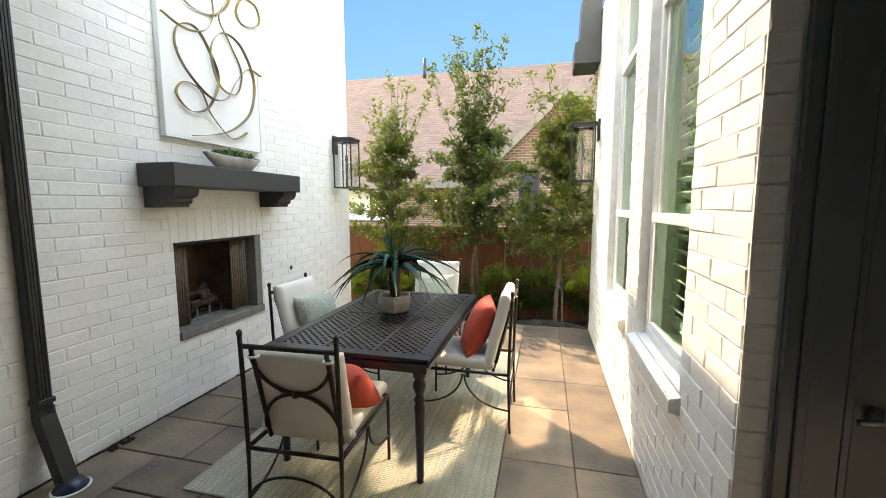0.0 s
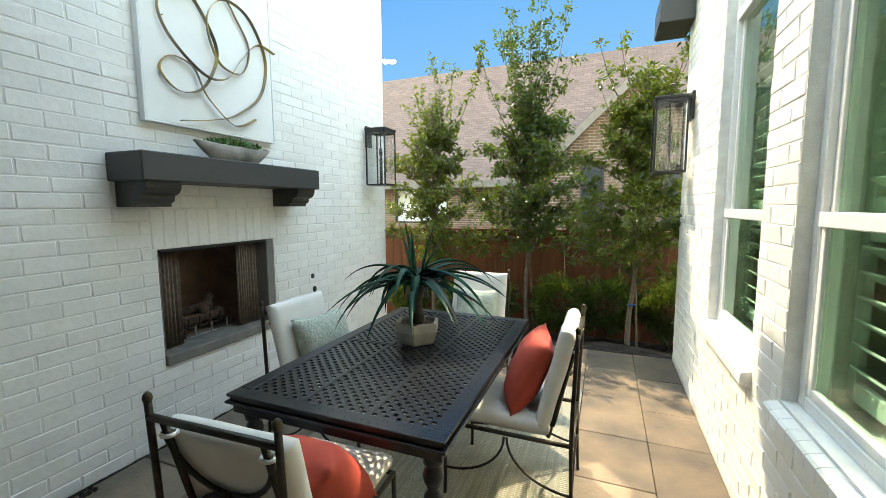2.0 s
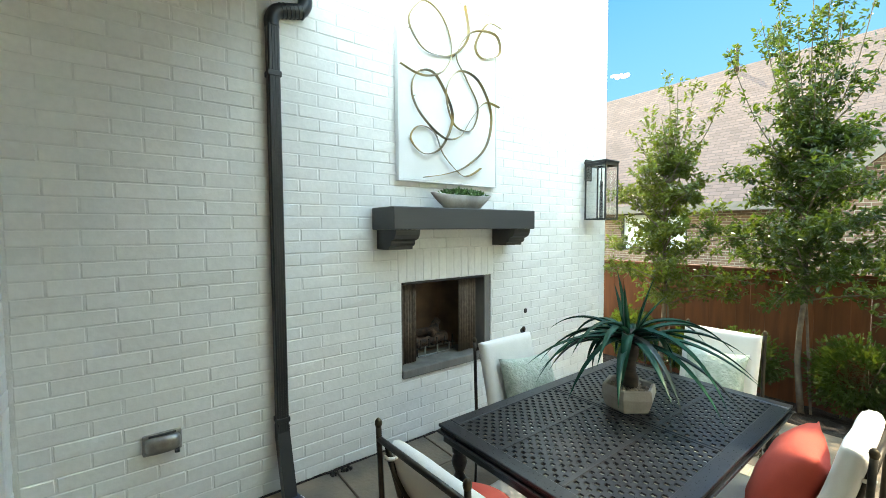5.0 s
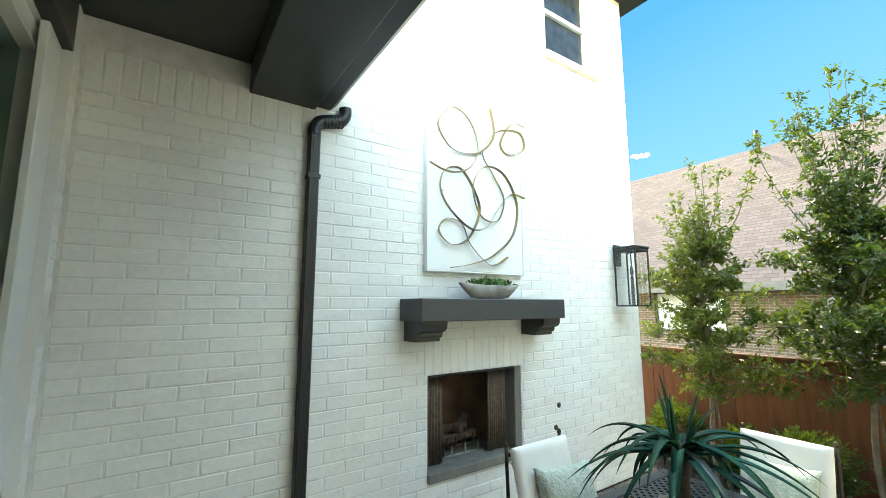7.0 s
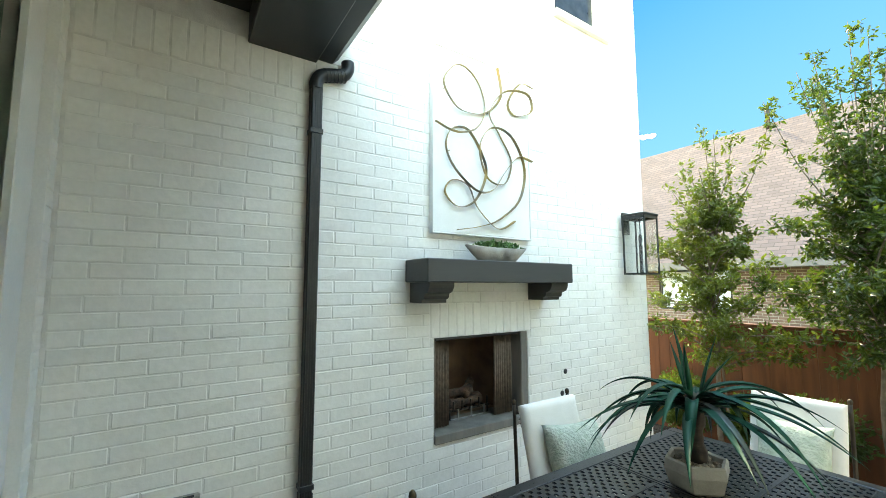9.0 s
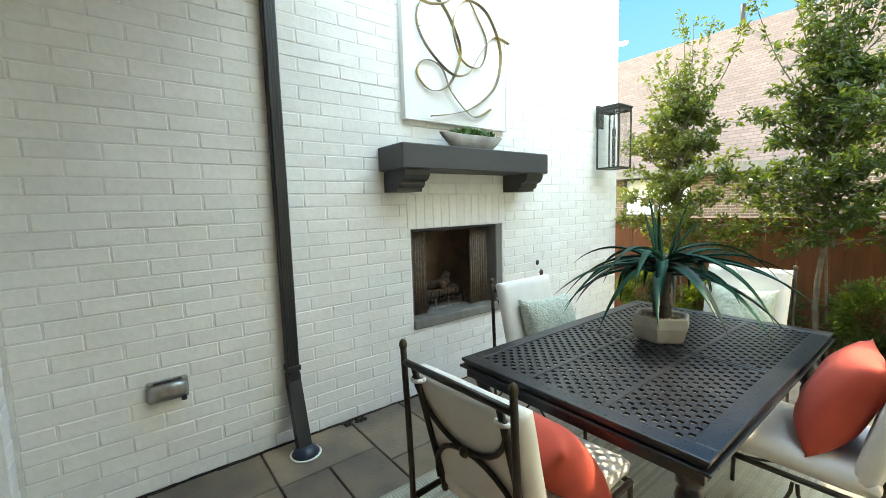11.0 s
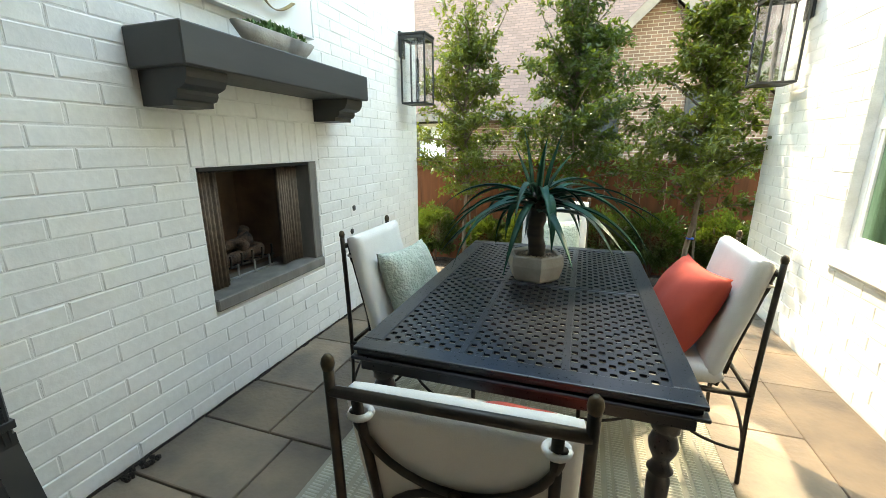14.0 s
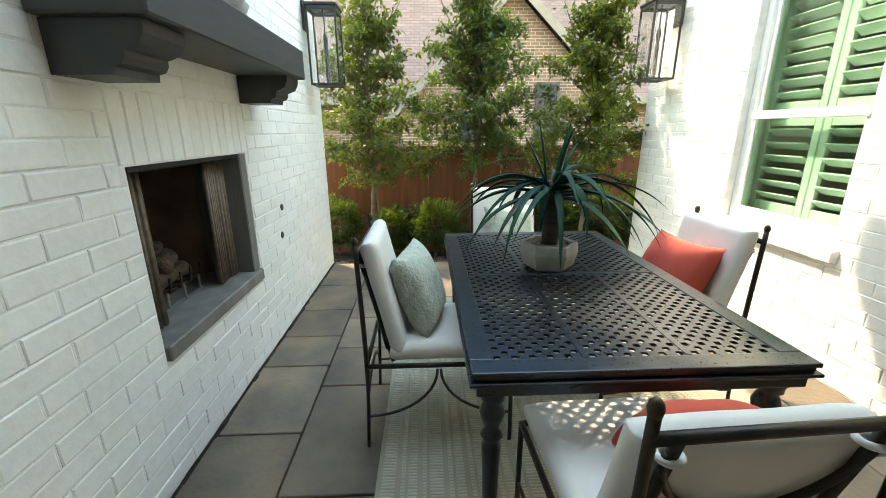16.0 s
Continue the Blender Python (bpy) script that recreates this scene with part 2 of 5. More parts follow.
# ---------------------------------------------------------------- mesh helpers
def box(bm, x0, x1, y0, y1, z0, z1, bevel=0.0, seg=1):
    ret = bmesh.ops.create_cube(bm, size=1.0, matrix=Matrix.LocRotScale(((x0 + x1) / 2, (y0 + y1) / 2, (z0 + z1) / 2), None, (x1 - x0, y1 - y0, z1 - z0)))
    if bevel:
        edges = list({e for v in ret["verts"] for e in v.link_edges})
        bmesh.ops.bevel(bm, geom=edges, offset=bevel, segments=seg, affect="EDGES", profile=0.5)
    return bm


def boxed(*args, **kw):
    return box(bmesh.new(), *args, **kw)


def tube(bm, pts, r, sides=8, cap=True):
    """A round bar along points; r is a number or one per point."""
    pts = [Vector(p) for p in pts]
    rings, n = [], len(pts)
    up = None
    for i, p in enumerate(pts):
        d = (pts[min(i + 1, n - 1)] - pts[max(i - 1, 0)]).normalized()
        if up is None:
            up = d.orthogonal().normalized()
        up = (up - d * up.dot(d))
        up = up.normalized() if up.length > 1e-5 else d.orthogonal().normalized()
        side = d.cross(up)
        rr = r[i] if isinstance(r, (list, tuple)) else r
        rings.append([bm.verts.new(p + (up * math.cos(a) + side * math.sin(a)) * rr) for a in [2 * math.pi * k / sides for k in range(sides)]])
    for a, b in zip(rings, rings[1:]):
        for k in range(sides):
            bm.faces.new((a[k], a[(k + 1) % sides], b[(k + 1) % sides], b[k]))
    if cap:
        bm.faces.new(rings[0][::-1])
        bm.faces.new(rings[-1])
    return bm


def lathe(bm, profile, sides=20, cx=0.0, cy=0.0):
    rings = [[bm.verts.new((cx + r * math.cos(2 * math.pi * k / sides), cy + r * math.sin(2 * math.pi * k / sides), z)) for k in range(sides)] for r, z in profile]
    for a, b in zip(rings, rings[1:]):
        for k in range(sides):
            bm.faces.new((a[k], a[(k + 1) % sides], b[(k + 1) % sides], b[k]))
    bm.faces.new(rings[0][::-1])
    bm.faces.new(rings[-1])
    return bm


def extrude_outline(bm, outline, axis, a0, a1):
    """A closed outline of (u, v), swept along one axis from a0 to a1: u, v are the other two axes in order."""
    def at(u, v, a):
        return {"x": (a, u, v), "y": (u, a, v), "z": (u, v, a)}[axis]
    lo, hi = [bm.verts.new(at(u, v, a0)) for u, v in outline], [bm.verts.new(at(u, v, a1)) for u, v in outline]
    n = len(outline)
    bm.faces.new(lo)
    bm.faces.new(hi[::-1])
    for i in range(n):
        bm.faces.new((lo[i], lo[(i + 1) % n], hi[(i + 1) % n], hi[i]))
    bmesh.ops.recalc_face_normals(bm, faces=bm.faces)
    return bm


def spline(pts, steps=8):
    """Smooth points through the given ones."""
    pts = [Vector(p) for p in pts]
    out = []
    for i in range(len(pts) - 1):
        p0, p1, p2, p3 = pts[max(i - 1, 0)], pts[i], pts[i + 1], pts[min(i + 2, len(pts) - 1)]
        for k in range(steps):
            t = k / steps
            out.append(0.5 * (2 * p1 + (p2 - p0) * t + (2 * p0 - 5 * p1 + 4 * p2 - p3) * t * t + (3 * p1 - p0 - 3 * p2 + p3) * t ** 3))
    return out + [pts[-1]]


def mesh_of(bm, name, mat, smooth=False):
    me = bpy.data.meshes.new(name)
    bm.to_mesh(me)
    bm.free()
    me.materials.append(mat)
    if smooth:
        for poly in me.polygons:
            poly.use_smooth = True
    return me


def part(name, bm, mat, parent, label="", smooth=False):
    ob = new(name, mesh_of(bm, name, mat, smooth))
    ob.parent = parent
    if label:
        ob["label"] = label
    return ob


def solid(name, bm, mat, label, category, kind="", smooth=False, group=""):
    return tagged(new(name, mesh_of(bm, name, mat, smooth)), label, category, group, kind)


def thing(name, m, label, category, group="", kind=""):
    ob = new(name)
    ob.matrix_basis = m
    ob.empty_display_size = 0.1
    return tagged(ob, label, category, group, kind)


def puff(w, d, h, n=14, edge=4.0, pinch=0.0, sag=0.0, seed=0.0, wrinkle=0.006):
    """A stuffed cushion w x d, h thick, lying flat: fat in the middle, seamed at the rim."""
    bm = bmesh.new()
    grid = {}
    for s in (1, -1):
        for i in range(n + 1):
            for j in range(n + 1):
                u, v = -1 + 2 * i / n, -1 + 2 * j / n
                rim = i in (0, n) or j in (0, n)
                if s == -1 and rim:
                    grid[s, i, j] = grid[1, i, j]
                    continue
                t = max(0, 1 - abs(u) ** edge) ** 0.5 * max(0, 1 - abs(v) ** edge) ** 0.5
                k = 1 - pinch * (1 - abs(u) ** 2) * (abs(v) ** 3)
                q = 1 - pinch * (1 - abs(v) ** 2) * (abs(u) ** 3)
                x, y = u * w / 2 * q, v * d / 2 * k
                z = s * t * h / 2 + wrinkle * noise.noise(Vector((x * 9 + seed, y * 9, s * 3 + seed))) * t - sag * (u * u)
                grid[s, i, j] = bm.verts.new((x, y, z))
    for s in (1, -1):
        for i in range(n):
            for j in range(n):
                f = [grid[s, i, j], grid[s, i + 1, j], grid[s, i + 1, j + 1], grid[s, i, j + 1]]
                bm.faces.new(f if s == 1 else f[::-1])
    return bm


def slab_cushion(w, d, h, n=16, seed=0.0, wrinkle=0.004):
    """A boxed cushion w x d x h with a rounded rim, standing on z = 0."""
    bm = bmesh.new()
    grid = {}
    r = h * 0.45
    for s in (1, -1):
        for i in range(n + 1):
            for j in range(n + 1):
                u, v = math.sin((-1 + 2 * i / n) * math.pi / 2), math.sin((-1 + 2 * j / n) * math.pi / 2)
                if s == -1 and (i in (0, n) or j in (0, n)):
                    grid[s, i, j] = grid[1, i, j]
                    continue
                x, y = u * w / 2, v * d / 2
                e = min(w / 2 - abs(x), d / 2 - abs(y))
                t = 1.0 if e >= r else math.sqrt(max(0, 1 - (1 - e / r) ** 2))
                puffed = 1 + 0.10 * (1 - u * u) * (1 - v * v)
                z = h / 2 + s * t * h / 2 * puffed + wrinkle * noise.noise(Vector((x * 7 + seed, y * 7, s * 2 + seed)))
                grid[s, i, j] = bm.verts.new((x, y, z))
    for s in (1, -1):
        for i in range(n):
            for j in range(n):
                f = [grid[s, i, j], grid[s, i + 1, j], grid[s, i + 1, j + 1], grid[s, i, j + 1]]
                bm.faces.new(f if s == 1 else f[::-1])
    return bm


def wall_cells(bm, axis, a0, a1, u0, u1, z0, z1, holes):
    """A wall a0..a1 thick on one axis, u0..u1 long, with rectangular holes (u0, u1, z0, z1)."""
    us = sorted({u0, u1, *[h[0] for h in holes], *[h[1] for h in holes]})
    zs = sorted({z0, z1, *[h[2] for h in holes], *[h[3] for h in holes]})
    us, zs = [u for u in us if u0 <= u <= u1], [z for z in zs if z0 <= z <= z1]
    for ua, ub in zip(us, us[1:]):
        run = None
        for za, zb in zip(zs, zs[1:]):
            um, zm = (ua + ub) / 2, (za + zb) / 2
            hole = any(h[0] < um < h[1] and h[2] < zm < h[3] for h in holes)
            if not hole:
                run = (run[0], zb) if run else (za, zb)
            if hole or zb == zs[-1]:
                if run:
                    if axis == "x":
                        box(bm, a0, a1, ua, ub, *run)
                    else:
                        box(bm, ua, ub, a0, a1, *run)
                run = None
    return bm


# ---------------------------------------------------------------- setting
WX, EX = -2.313, 0.87            # faces of the fireplace wall and of the window wall
COURSE, PITCH, JOINT = 0.0785, 0.262, 0.0075
FIRE = (3.02, 3.957, 0.50, 1.239)
UPWIN = (4.42, 5.16, 4.31, 5.30)
WIN_A, WIN_B = (2.42, 3.25, 0.745, 3.36), (3.60, 4.47, 0.745, 3.36)

wall_west = solid("wall_west", wall_cells(bmesh.new(), "x", WX - 0.30, WX - 0.0036, 0.70, 5.80, -0.3, 5.6, [FIRE, UPWIN]), M_MORTAR,
                  "tall white painted brick house wall with a fireplace", "wall", "structure")
house = bmesh.new()
box(house, -8.0, WX - 0.62, -4.0, 5.80, -0.3, 5.6)
box(house, WX - 0.62, WX - 0.30, 4.1, 5.80, -0.3, 4.2)
solid("wall_house_block", house, M_MORTAR, "white painted two-storey house behind the fireplace wall", "wall", "structure")
solid("roof_eave_west", boxed(-8.4, WX + 0.26, -4.2, 6.05, 5.47, 5.75), M_BLACK, "dark roof eave of the two-storey house", "roof", "structure")

east = wall_cells(bmesh.new(), "x", EX + 0.0036, EX + 0.24, 1.92, 5.75, -0.3, 3.62, [WIN_A, WIN_B])
wall_east = solid("wall_east", east, M_MORTAR, "white painted brick wall with two tall windows", "wall", "structure")
ret = wall_cells(bmesh.new(), "y", 1.9222, 2.10, EX + 0.24, 2.6, -0.3, 3.3, [(EX + 0.24, 1.95, -0.3, 2.42)])
box(ret, 1.11, 1.95, 2.06, 2.10, -0.3, 2.42)
wall_return = solid("wall_return", ret, M_MORTAR, "white painted brick wall beside the dark door", "wall", "structure")
room = bmesh.new()
box(room, 1.11, 4.6, 5.5, 5.75, -0.3, 3.3)
box(room, 4.4, 4.6, 2.1, 5.5, -0.3, 3.3)
box(room, 2.6, 4.6, 1.876, 2.1, -0.3, 3.3)
solid("wall_room", room, M_PLASTER, "plain inside walls of the room behind the shutters", "wall", "structure")
solid("floor_room", boxed(1.11, 4.4, 2.1, 5.5, -0.3, 0.0), M_PLASTER, "plain floor of the room behind the shutters", "floor", "structure")
solid("ceiling_room", boxed(0.876, 4.6, 1.876, 5.75, 3.3, 3.45), M_PLASTER, "plain ceiling over the room with shutters", "ceiling", "structure")

# house wall with the glazed opening that the walk comes out of
south = wall_cells(bmesh.new(), "y", 0.70, 0.88, WX, 2.6, -0.3, 3.5, [(-2.20, -0.45, 0.06, 2.95), (-0.25, 1.15, 0.0, 2.60)])
box(south, WX + 0.001, -2.19, 0.8802, 0.955, -0.3, 3.2)
wall_south = solid("wall_south", south, M_TRIM, "white house wall with glazed openings under the patio roof", "wall", "structure")
inside = bmesh.new()
box(inside, -2.6, -2.45, -4.0, 0.70, -0.3, 3.2)
box(inside, 2.6, 2.8, -4.0, 2.1, -0.3, 3.5)
box(inside, -2.6, 2.8, -4.2, -4.0, -0.3, 3.5)
solid("wall_indoor", inside, M_PLASTER, "plain indoor walls behind the doorway", "wall", "structure")
solid("ceiling_indoor", boxed(-2.6, 2.8, -4.2, 0.70, 3.2, 3.35), M_PLASTER, "plain indoor ceiling", "ceiling", "structure")
solid("floor_indoor", boxed(-2.6, 2.8, -4.2, 0.70, -0.3, 0.0), M_PLASTER, "plain indoor floor", "floor", "structure")

# patio roof: ceiling, beam, gutter
solid("ceiling", boxed(WX, 2.6, 0.88, 2.13, 3.225, 3.40), M_BLACK, "black boarded patio ceiling", "ceiling", "structure")
solid("beam", boxed(WX, 2.6, 1.73, 2.13, 3.035, 3.225, bevel=0.006), M_BLACK, "black painted beam along the patio roof edge", "beam", "structure")
gut = bmesh.new()
extrude_outline(gut, [(2.135, 3.06), (2.23, 3.06), (2.27, 3.10), (2.28, 3.16), (2.33, 3.20), (2.33, 3.24), (2.315, 3.24), (2.31, 3.21), (2.26, 3.17), (2.25, 3.11), (2.22, 3.075), (2.135, 3.075)], "x", WX + 0.004, 0.86)
solid("gutter", gut, M_BLACK, "black metal gutter along the patio roof", "gutter", "structure")
solid("trim_south", boxed(-2.188, -1.96, 0.8802, 0.912, 0.0, 2.949, bevel=0.004), M_TRIM, "white corner trim board beside the glazed opening", "trim", "structure")
solid("trim_top", boxed(-2.20, 2.6, 0.88, 0.95, 2.95, 3.225, bevel=0.004), M_BLACK, "black header board under the patio ceiling", "trim", "structure")

# east eave
ev = bmesh.new()
extrude_outline(ev, [(EX - 0.25, 3.06), (EX - 0.004, 3.06), (EX - 0.004, 3.80), (EX - 0.20, 3.80), (EX - 0.22, 3.30), (EX - 0.27, 3.28), (EX - 0.27, 3.07)], "y", 5.50, 5.95)
solid("eave_east", ev, M_BLACK, "dark eave and gutter over the window wall", "eave", "structure")

# ground
solid("ground", boxed(-300, 300, -300, 400, -0.55, -0.42), M_LAWN, "grassy ground around the houses", "ground", "structure")
base = bmesh.new()
box(base, WX, EX + 0.02, 0.88, 5.76, -0.4, -0.026)
box(base, EX + 0.02, 2.6, 0.88, 1.88, -0.4, -0.026)
floor = solid("floor", base, M_JOINT, "patio floor of brown and grey stone slabs", "floor", "structure")
bed = bmesh.new()
bmesh.ops.create_grid(bed, x_segments=110, y_segments=40, size=0.5, matrix=Matrix.Translation((-0.5, 6.5, 0)) @ Matrix.Diagonal((9.0, 1.5, 1, 1)))
for v in bed.verts:
    t = (v.co.y - 5.76) / 1.5
    v.co.z = -0.06 - 0.26 * max(0, t) + 0.10 * math.exp(-((v.co.x - 0.35) / 0.5) ** 2 - ((v.co.y - 6.1) / 0.25) ** 2) + 0.025 * noise.noise(v.co * 14) + 0.02 * noise.noise(v.co * 37)
solid("mulch_bed", bed, M_MULCH, "planting bed of dark bark mulch by the fence", "mulch", "structure")

# ---------------------------------------------------------------- windows of the east wall
def window(name, span, label):
    y0, y1, z0, z1 = span
    w = tagged(new(name, mesh_of(boxed(0.975, 0.995, y0, y1, z0, z0 + 0.02), name, M_VINYL)), label, "window", "", "structure")
    for a, b, c, d in ((y0, y0 + 0.05, z0, z1), (y1 - 0.05, y1, z0, z1), (y0 + 0.05, y1 - 0.05, z1 - 0.05, z1), (y0 + 0.05, y1 - 0.05, z0 + 0.0, z0 + 0.05)):
        part("window_frame", boxed(0.925, 1.005, a, b, c, d, bevel=0.004), M_VINYL, w)
    part("meeting_rail", boxed(0.918, 0.985, y0 + 0.05, y1 - 0.05, 1.415, 1.468, bevel=0.004), M_VINYL, w)
    part("transom_bar", boxed(0.918, 0.985, y0 + 0.05, y1 - 0.05, 2.585, 2.645, bevel=0.004), M_VINYL, w)
    for za, zb, x in ((z0 + 0.05, 1.415, 0.945), (1.468, 2.585, 0.962), (2.645, z1 - 0.05, 0.962)):
        for ya, yb in ((y0 + 0.05, y0 + 0.078), (y1 - 0.078, y1 - 0.05)):
            part("sash_stile", boxed(x - 0.014, x + 0.014, ya, yb, za, zb, bevel=0.003), M_VINYL, w)
        if za < 1:
            part("sash_rail", boxed(x - 0.014, x + 0.014, y0 + 0.078, y1 - 0.078, za, za + 0.035, bevel=0.003), M_VINYL, w)
            za += 0.035
        g = part("pane", boxed(x - 0.002, x + 0.002, y0 + 0.078, y1 - 0.078, za, zb), M_GLASS, w, "green-tinted glass pane")
        g.visible_shadow = False
    n = 12
    step = (y1 - y0 + 0.06) / n
    for i in range(n):
        bm = bmesh.new()
        ya = y0 - 0.03 + i * step
        extrude_outline(bm, [(0.826, 0.665), (0.868, 0.655), (0.925, 0.655), (0.925, z0 - 0.002), (0.835, z0 - 0.022), (0.826, z0 - 0.030)], "y", ya + 0.0012, ya + step - 0.0012)
        part("window_sill", bm, M_BRICK, w)
    return w


window("window_1", WIN_A, "tall white-framed window with green-tinted glass and brick sill")
window("window_2", WIN_B, "tall white-framed window with shutters behind tinted glass")


def shutter(span, z0, z1, label):
    y0, y1 = span[0] + 0.006, span[1] - 0.006
    t = thing("window_shutter", pose(1.075, (y0 + y1) / 2, z0), label, "shutter", "shutters behind the windows")
    half, h = (y1 - y0) / 2, z1 - z0
    for side in (-1, 1):
        a, b = sorted((side * 0.004, side * half))
        for u0, u1 in ((a, a + 0.05), (b - 0.05, b)):
            part("stile", boxed(-0.014, 0.014, u0, u1, 0, h, bevel=0.003), M_SHUTTER, t)
        for v0, v1 in ((0, 0.07), (h - 0.07, h)):
            part("rail", boxed(-0.013, 0.013, a + 0.05, b - 0.05, v0, v1, bevel=0.003), M_SHUTTER, t)
        n = int((h - 0.16) / 0.074)
        lou = boxed(-0.042, 0.042, a + 0.052, b - 0.052, -0.005, 0.005, bevel=0.003)
        me = mesh_of(lou, "louver", M_SHUTTER)
        for i in range(n):
            o = new("louver", me)
            o.parent = t
            o.matrix_basis = pose(0, 0, 0.11 + (h - 0.22) * i / (n - 1), 0, 32, 0)
    return t


for sp in (WIN_A, WIN_B):
    shutter(sp, 0.80, 1.44, "white plantation shutter with tilted louvers behind the window")
    shutter(sp, 1.45, 3.28, "tall white plantation shutter with tilted louvers behind the window")

# sunlight thrown back by the panes
BACK = Vector((-SUN_DIR.x, SUN_DIR.y, SUN_DIR.z))
for sp in (WIN_A, WIN_B):
    for z0, z1 in ((0.83, 1.41), (1.475, 2.58), (2.65, 3.30)):
        d = bpy.data.lights.new("pane_reflection", "AREA")
        d.shape, d.size, d.size_y = "RECTANGLE", (sp[1] - sp[0] - 0.16) * 0.77, (z1 - z0) * 0.64
        d.energy, d.spread, d.color = 1.0 * d.size * d.size_y, radians(3), (1.0, 0.95, 0.85)
        c = Vector((0.915, (sp[0] + sp[1]) / 2, (z0 + z1) / 2))
        new("pane_reflection", d).matrix_world = look(c, c + BACK)

# upper window of the west wall
y0, y1, z0, z1 = UPWIN
w3 = tagged(new("window_3", mesh_of(boxed(WX - 0.12, WX - 0.10, y0, y1, z0, z0 + 0.02), "window_3", M_VINYL)), "small white-framed upper window with closed blinds", "window", "", "structure")
for a, b, c, d in ((y0, y0 + 0.05, z0, z1), (y1 - 0.05, y1, z0, z1), (y0 + 0.05, y1 - 0.05, z1 - 0.05, z1), (y0 + 0.05, y1 - 0.05, z0 + 0.02, z0 + 0.06), (y0 + 0.05, y1 - 0.05, 4.80, 4.85)):
    part("window_frame", boxed(WX - 0.11, WX - 0.04, a, b, c, d, bevel=0.004), M_VINYL, w3)
for c, d in ((z0 + 0.06, 4.80), (4.85, z1 - 0.05)):
    part("pane", boxed(WX - 0.082, WX - 0.078, y0 + 0.05, y1 - 0.05, c, d), M_DARKGLASS, w3, "dark pane mirroring the blue sky")
part("window_sill", boxed(WX - 0.05, WX + 0.05, y0 - 0.03, y1 + 0.09, z0 - 0.075, z0 - 0.002, bevel=0.008), M_BRICK, w3)

# glazing of the south wall and the dark door of the return
w4 = tagged(new("window_4", mesh_of(boxed(-2.20, -0.45, 0.76, 0.80, 0.06, 0.10), "window_4", M_TRIM)), "large glazed panel in a white frame under the patio roof", "window", "", "structure")
for a, b, c, d in ((-2.20, -2.11, 0.10, 2.95), (-0.54, -0.45, 0.10, 2.95), (-2.11, -0.54, 2.86, 2.95), (-2.11, -0.54, 0.10, 0.20), (-1.36, -1.29, 0.20, 2.86)):
    part("window_frame", boxed(a, b, 0.74, 0.86, c, d, bevel=0.005), M_TRIM, w4)
for a, b in ((-2.11, -1.36), (-1.29, -0.54)):
    part("pane", boxed(a, b, 0.793, 0.797, 0.20, 2.86), M_GLASS, w4).visible_shadow = False
door = tagged(new("door_1", mesh_of(boxed(1.14, 1.90, 1.96, 2.00, 0.01, 2.38, bevel=0.004), "door_1", M_DOOR)), "dark painted patio door with a lever handle", "door", "", "structure")
for a, b, c, d in ((1.112, 1.14, 0.0, 2.42), (1.90, 1.95, 0.0, 2.42), (1.14, 1.90, 2.38, 2.42)):
    part("door_frame", boxed(a, b, 1.905, 2.04, c, d, bevel=0.006), M_DOOR, door)
part("casing", boxed(0.955, 1.11, 1.892, 1.915, 0.0, 2.50, bevel=0.005), M_DOOR, door)
part("casing_bead", boxed(0.995, 1.02, 1.882, 1.8915, 0.0, 2.50, bevel=0.003), M_DOOR, door)
hb = lathe(bmesh.new(), [(0.024, 0), (0.026, 0.006), (0.012, 0.012), (0.010, 0.05)], 14)
bmesh.ops.transform(hb, matrix=pose(1.22, 1.958, 0.93, 90), verts=hb.verts)
tube(hb, spline([(1.22, 1.912, 0.93), (1.19, 1.905, 0.932), (1.15, 1.908, 0.928)], 5), 0.009, 8)
part("door_handle", hb, M_STEEL, door, "steel lever handle", True)

# ---------------------------------------------------------------- fireplace
fp = thing("fireplace", pose(WX, (FIRE[0] + FIRE[1]) / 2, FIRE[2]), "recessed outdoor gas fireplace with grey stone surround and mesh curtains", "fireplace")
L = FIRE[1] - FIRE[0]
hw, ht = L / 2, FIRE[3] - FIRE[2]
part("hearth", boxed(-0.30, 0.018, -hw + 0.002, hw - 0.002, 0.0, 0.065, bevel=0.006), M_STONE, fp, "grey stone hearth ledge")
part("jamb", boxed(-0.26, -0.004, hw - 0.075, hw - 0.002, 0.066, ht - 0.002, bevel=0.006), M_STONE, fp)
part("jamb", boxed(-0.26, -0.02, -hw + 0.002, -hw + 0.02, 0.066, ht - 0.002, bevel=0.004), M_STONE, fp)
part("lintel", boxed(-0.26, -0.012, -hw + 0.02, hw - 0.076, ht - 0.02, ht - 0.002, bevel=0.003), M_BLACK, fp, "dark steel lintel")
part("back_panel", boxed(-0.58, -0.56, -hw + 0.12, hw - 0.18, 0.0, ht), M_FIREBOX, fp, "brown firebrick panel")
shell = bmesh.new()
extrude_outline(shell, [(-0.57, -hw + 0.12), (-0.30, -hw - 0.005), (-0.26, -hw - 0.005), (-0.26, -hw - 0.03), (-0.60, -hw - 0.03)], "z", 0.0, ht)
part("side_panel", shell, M_FIREBOX, fp, "brown firebrick panel")
shell = bmesh.new()
extrude_outline(shell, [(-0.57, hw - 0.18), (-0.26, hw - 0.06), (-0.26, hw + 0.02), (-0.60, hw + 0.02)], "z", 0.0, ht)
part("side_panel", shell, M_FIREBOX, fp, "brown firebrick panel")
part("top_panel", boxed(-0.60, -0.26, -hw, hw, ht - 0.01, ht + 0.02), M_FIREBOX, fp)
part("base_panel", boxed(-0.60, -0.26, -hw, hw, -0.02, 0.06), M_FIREBOX, fp)
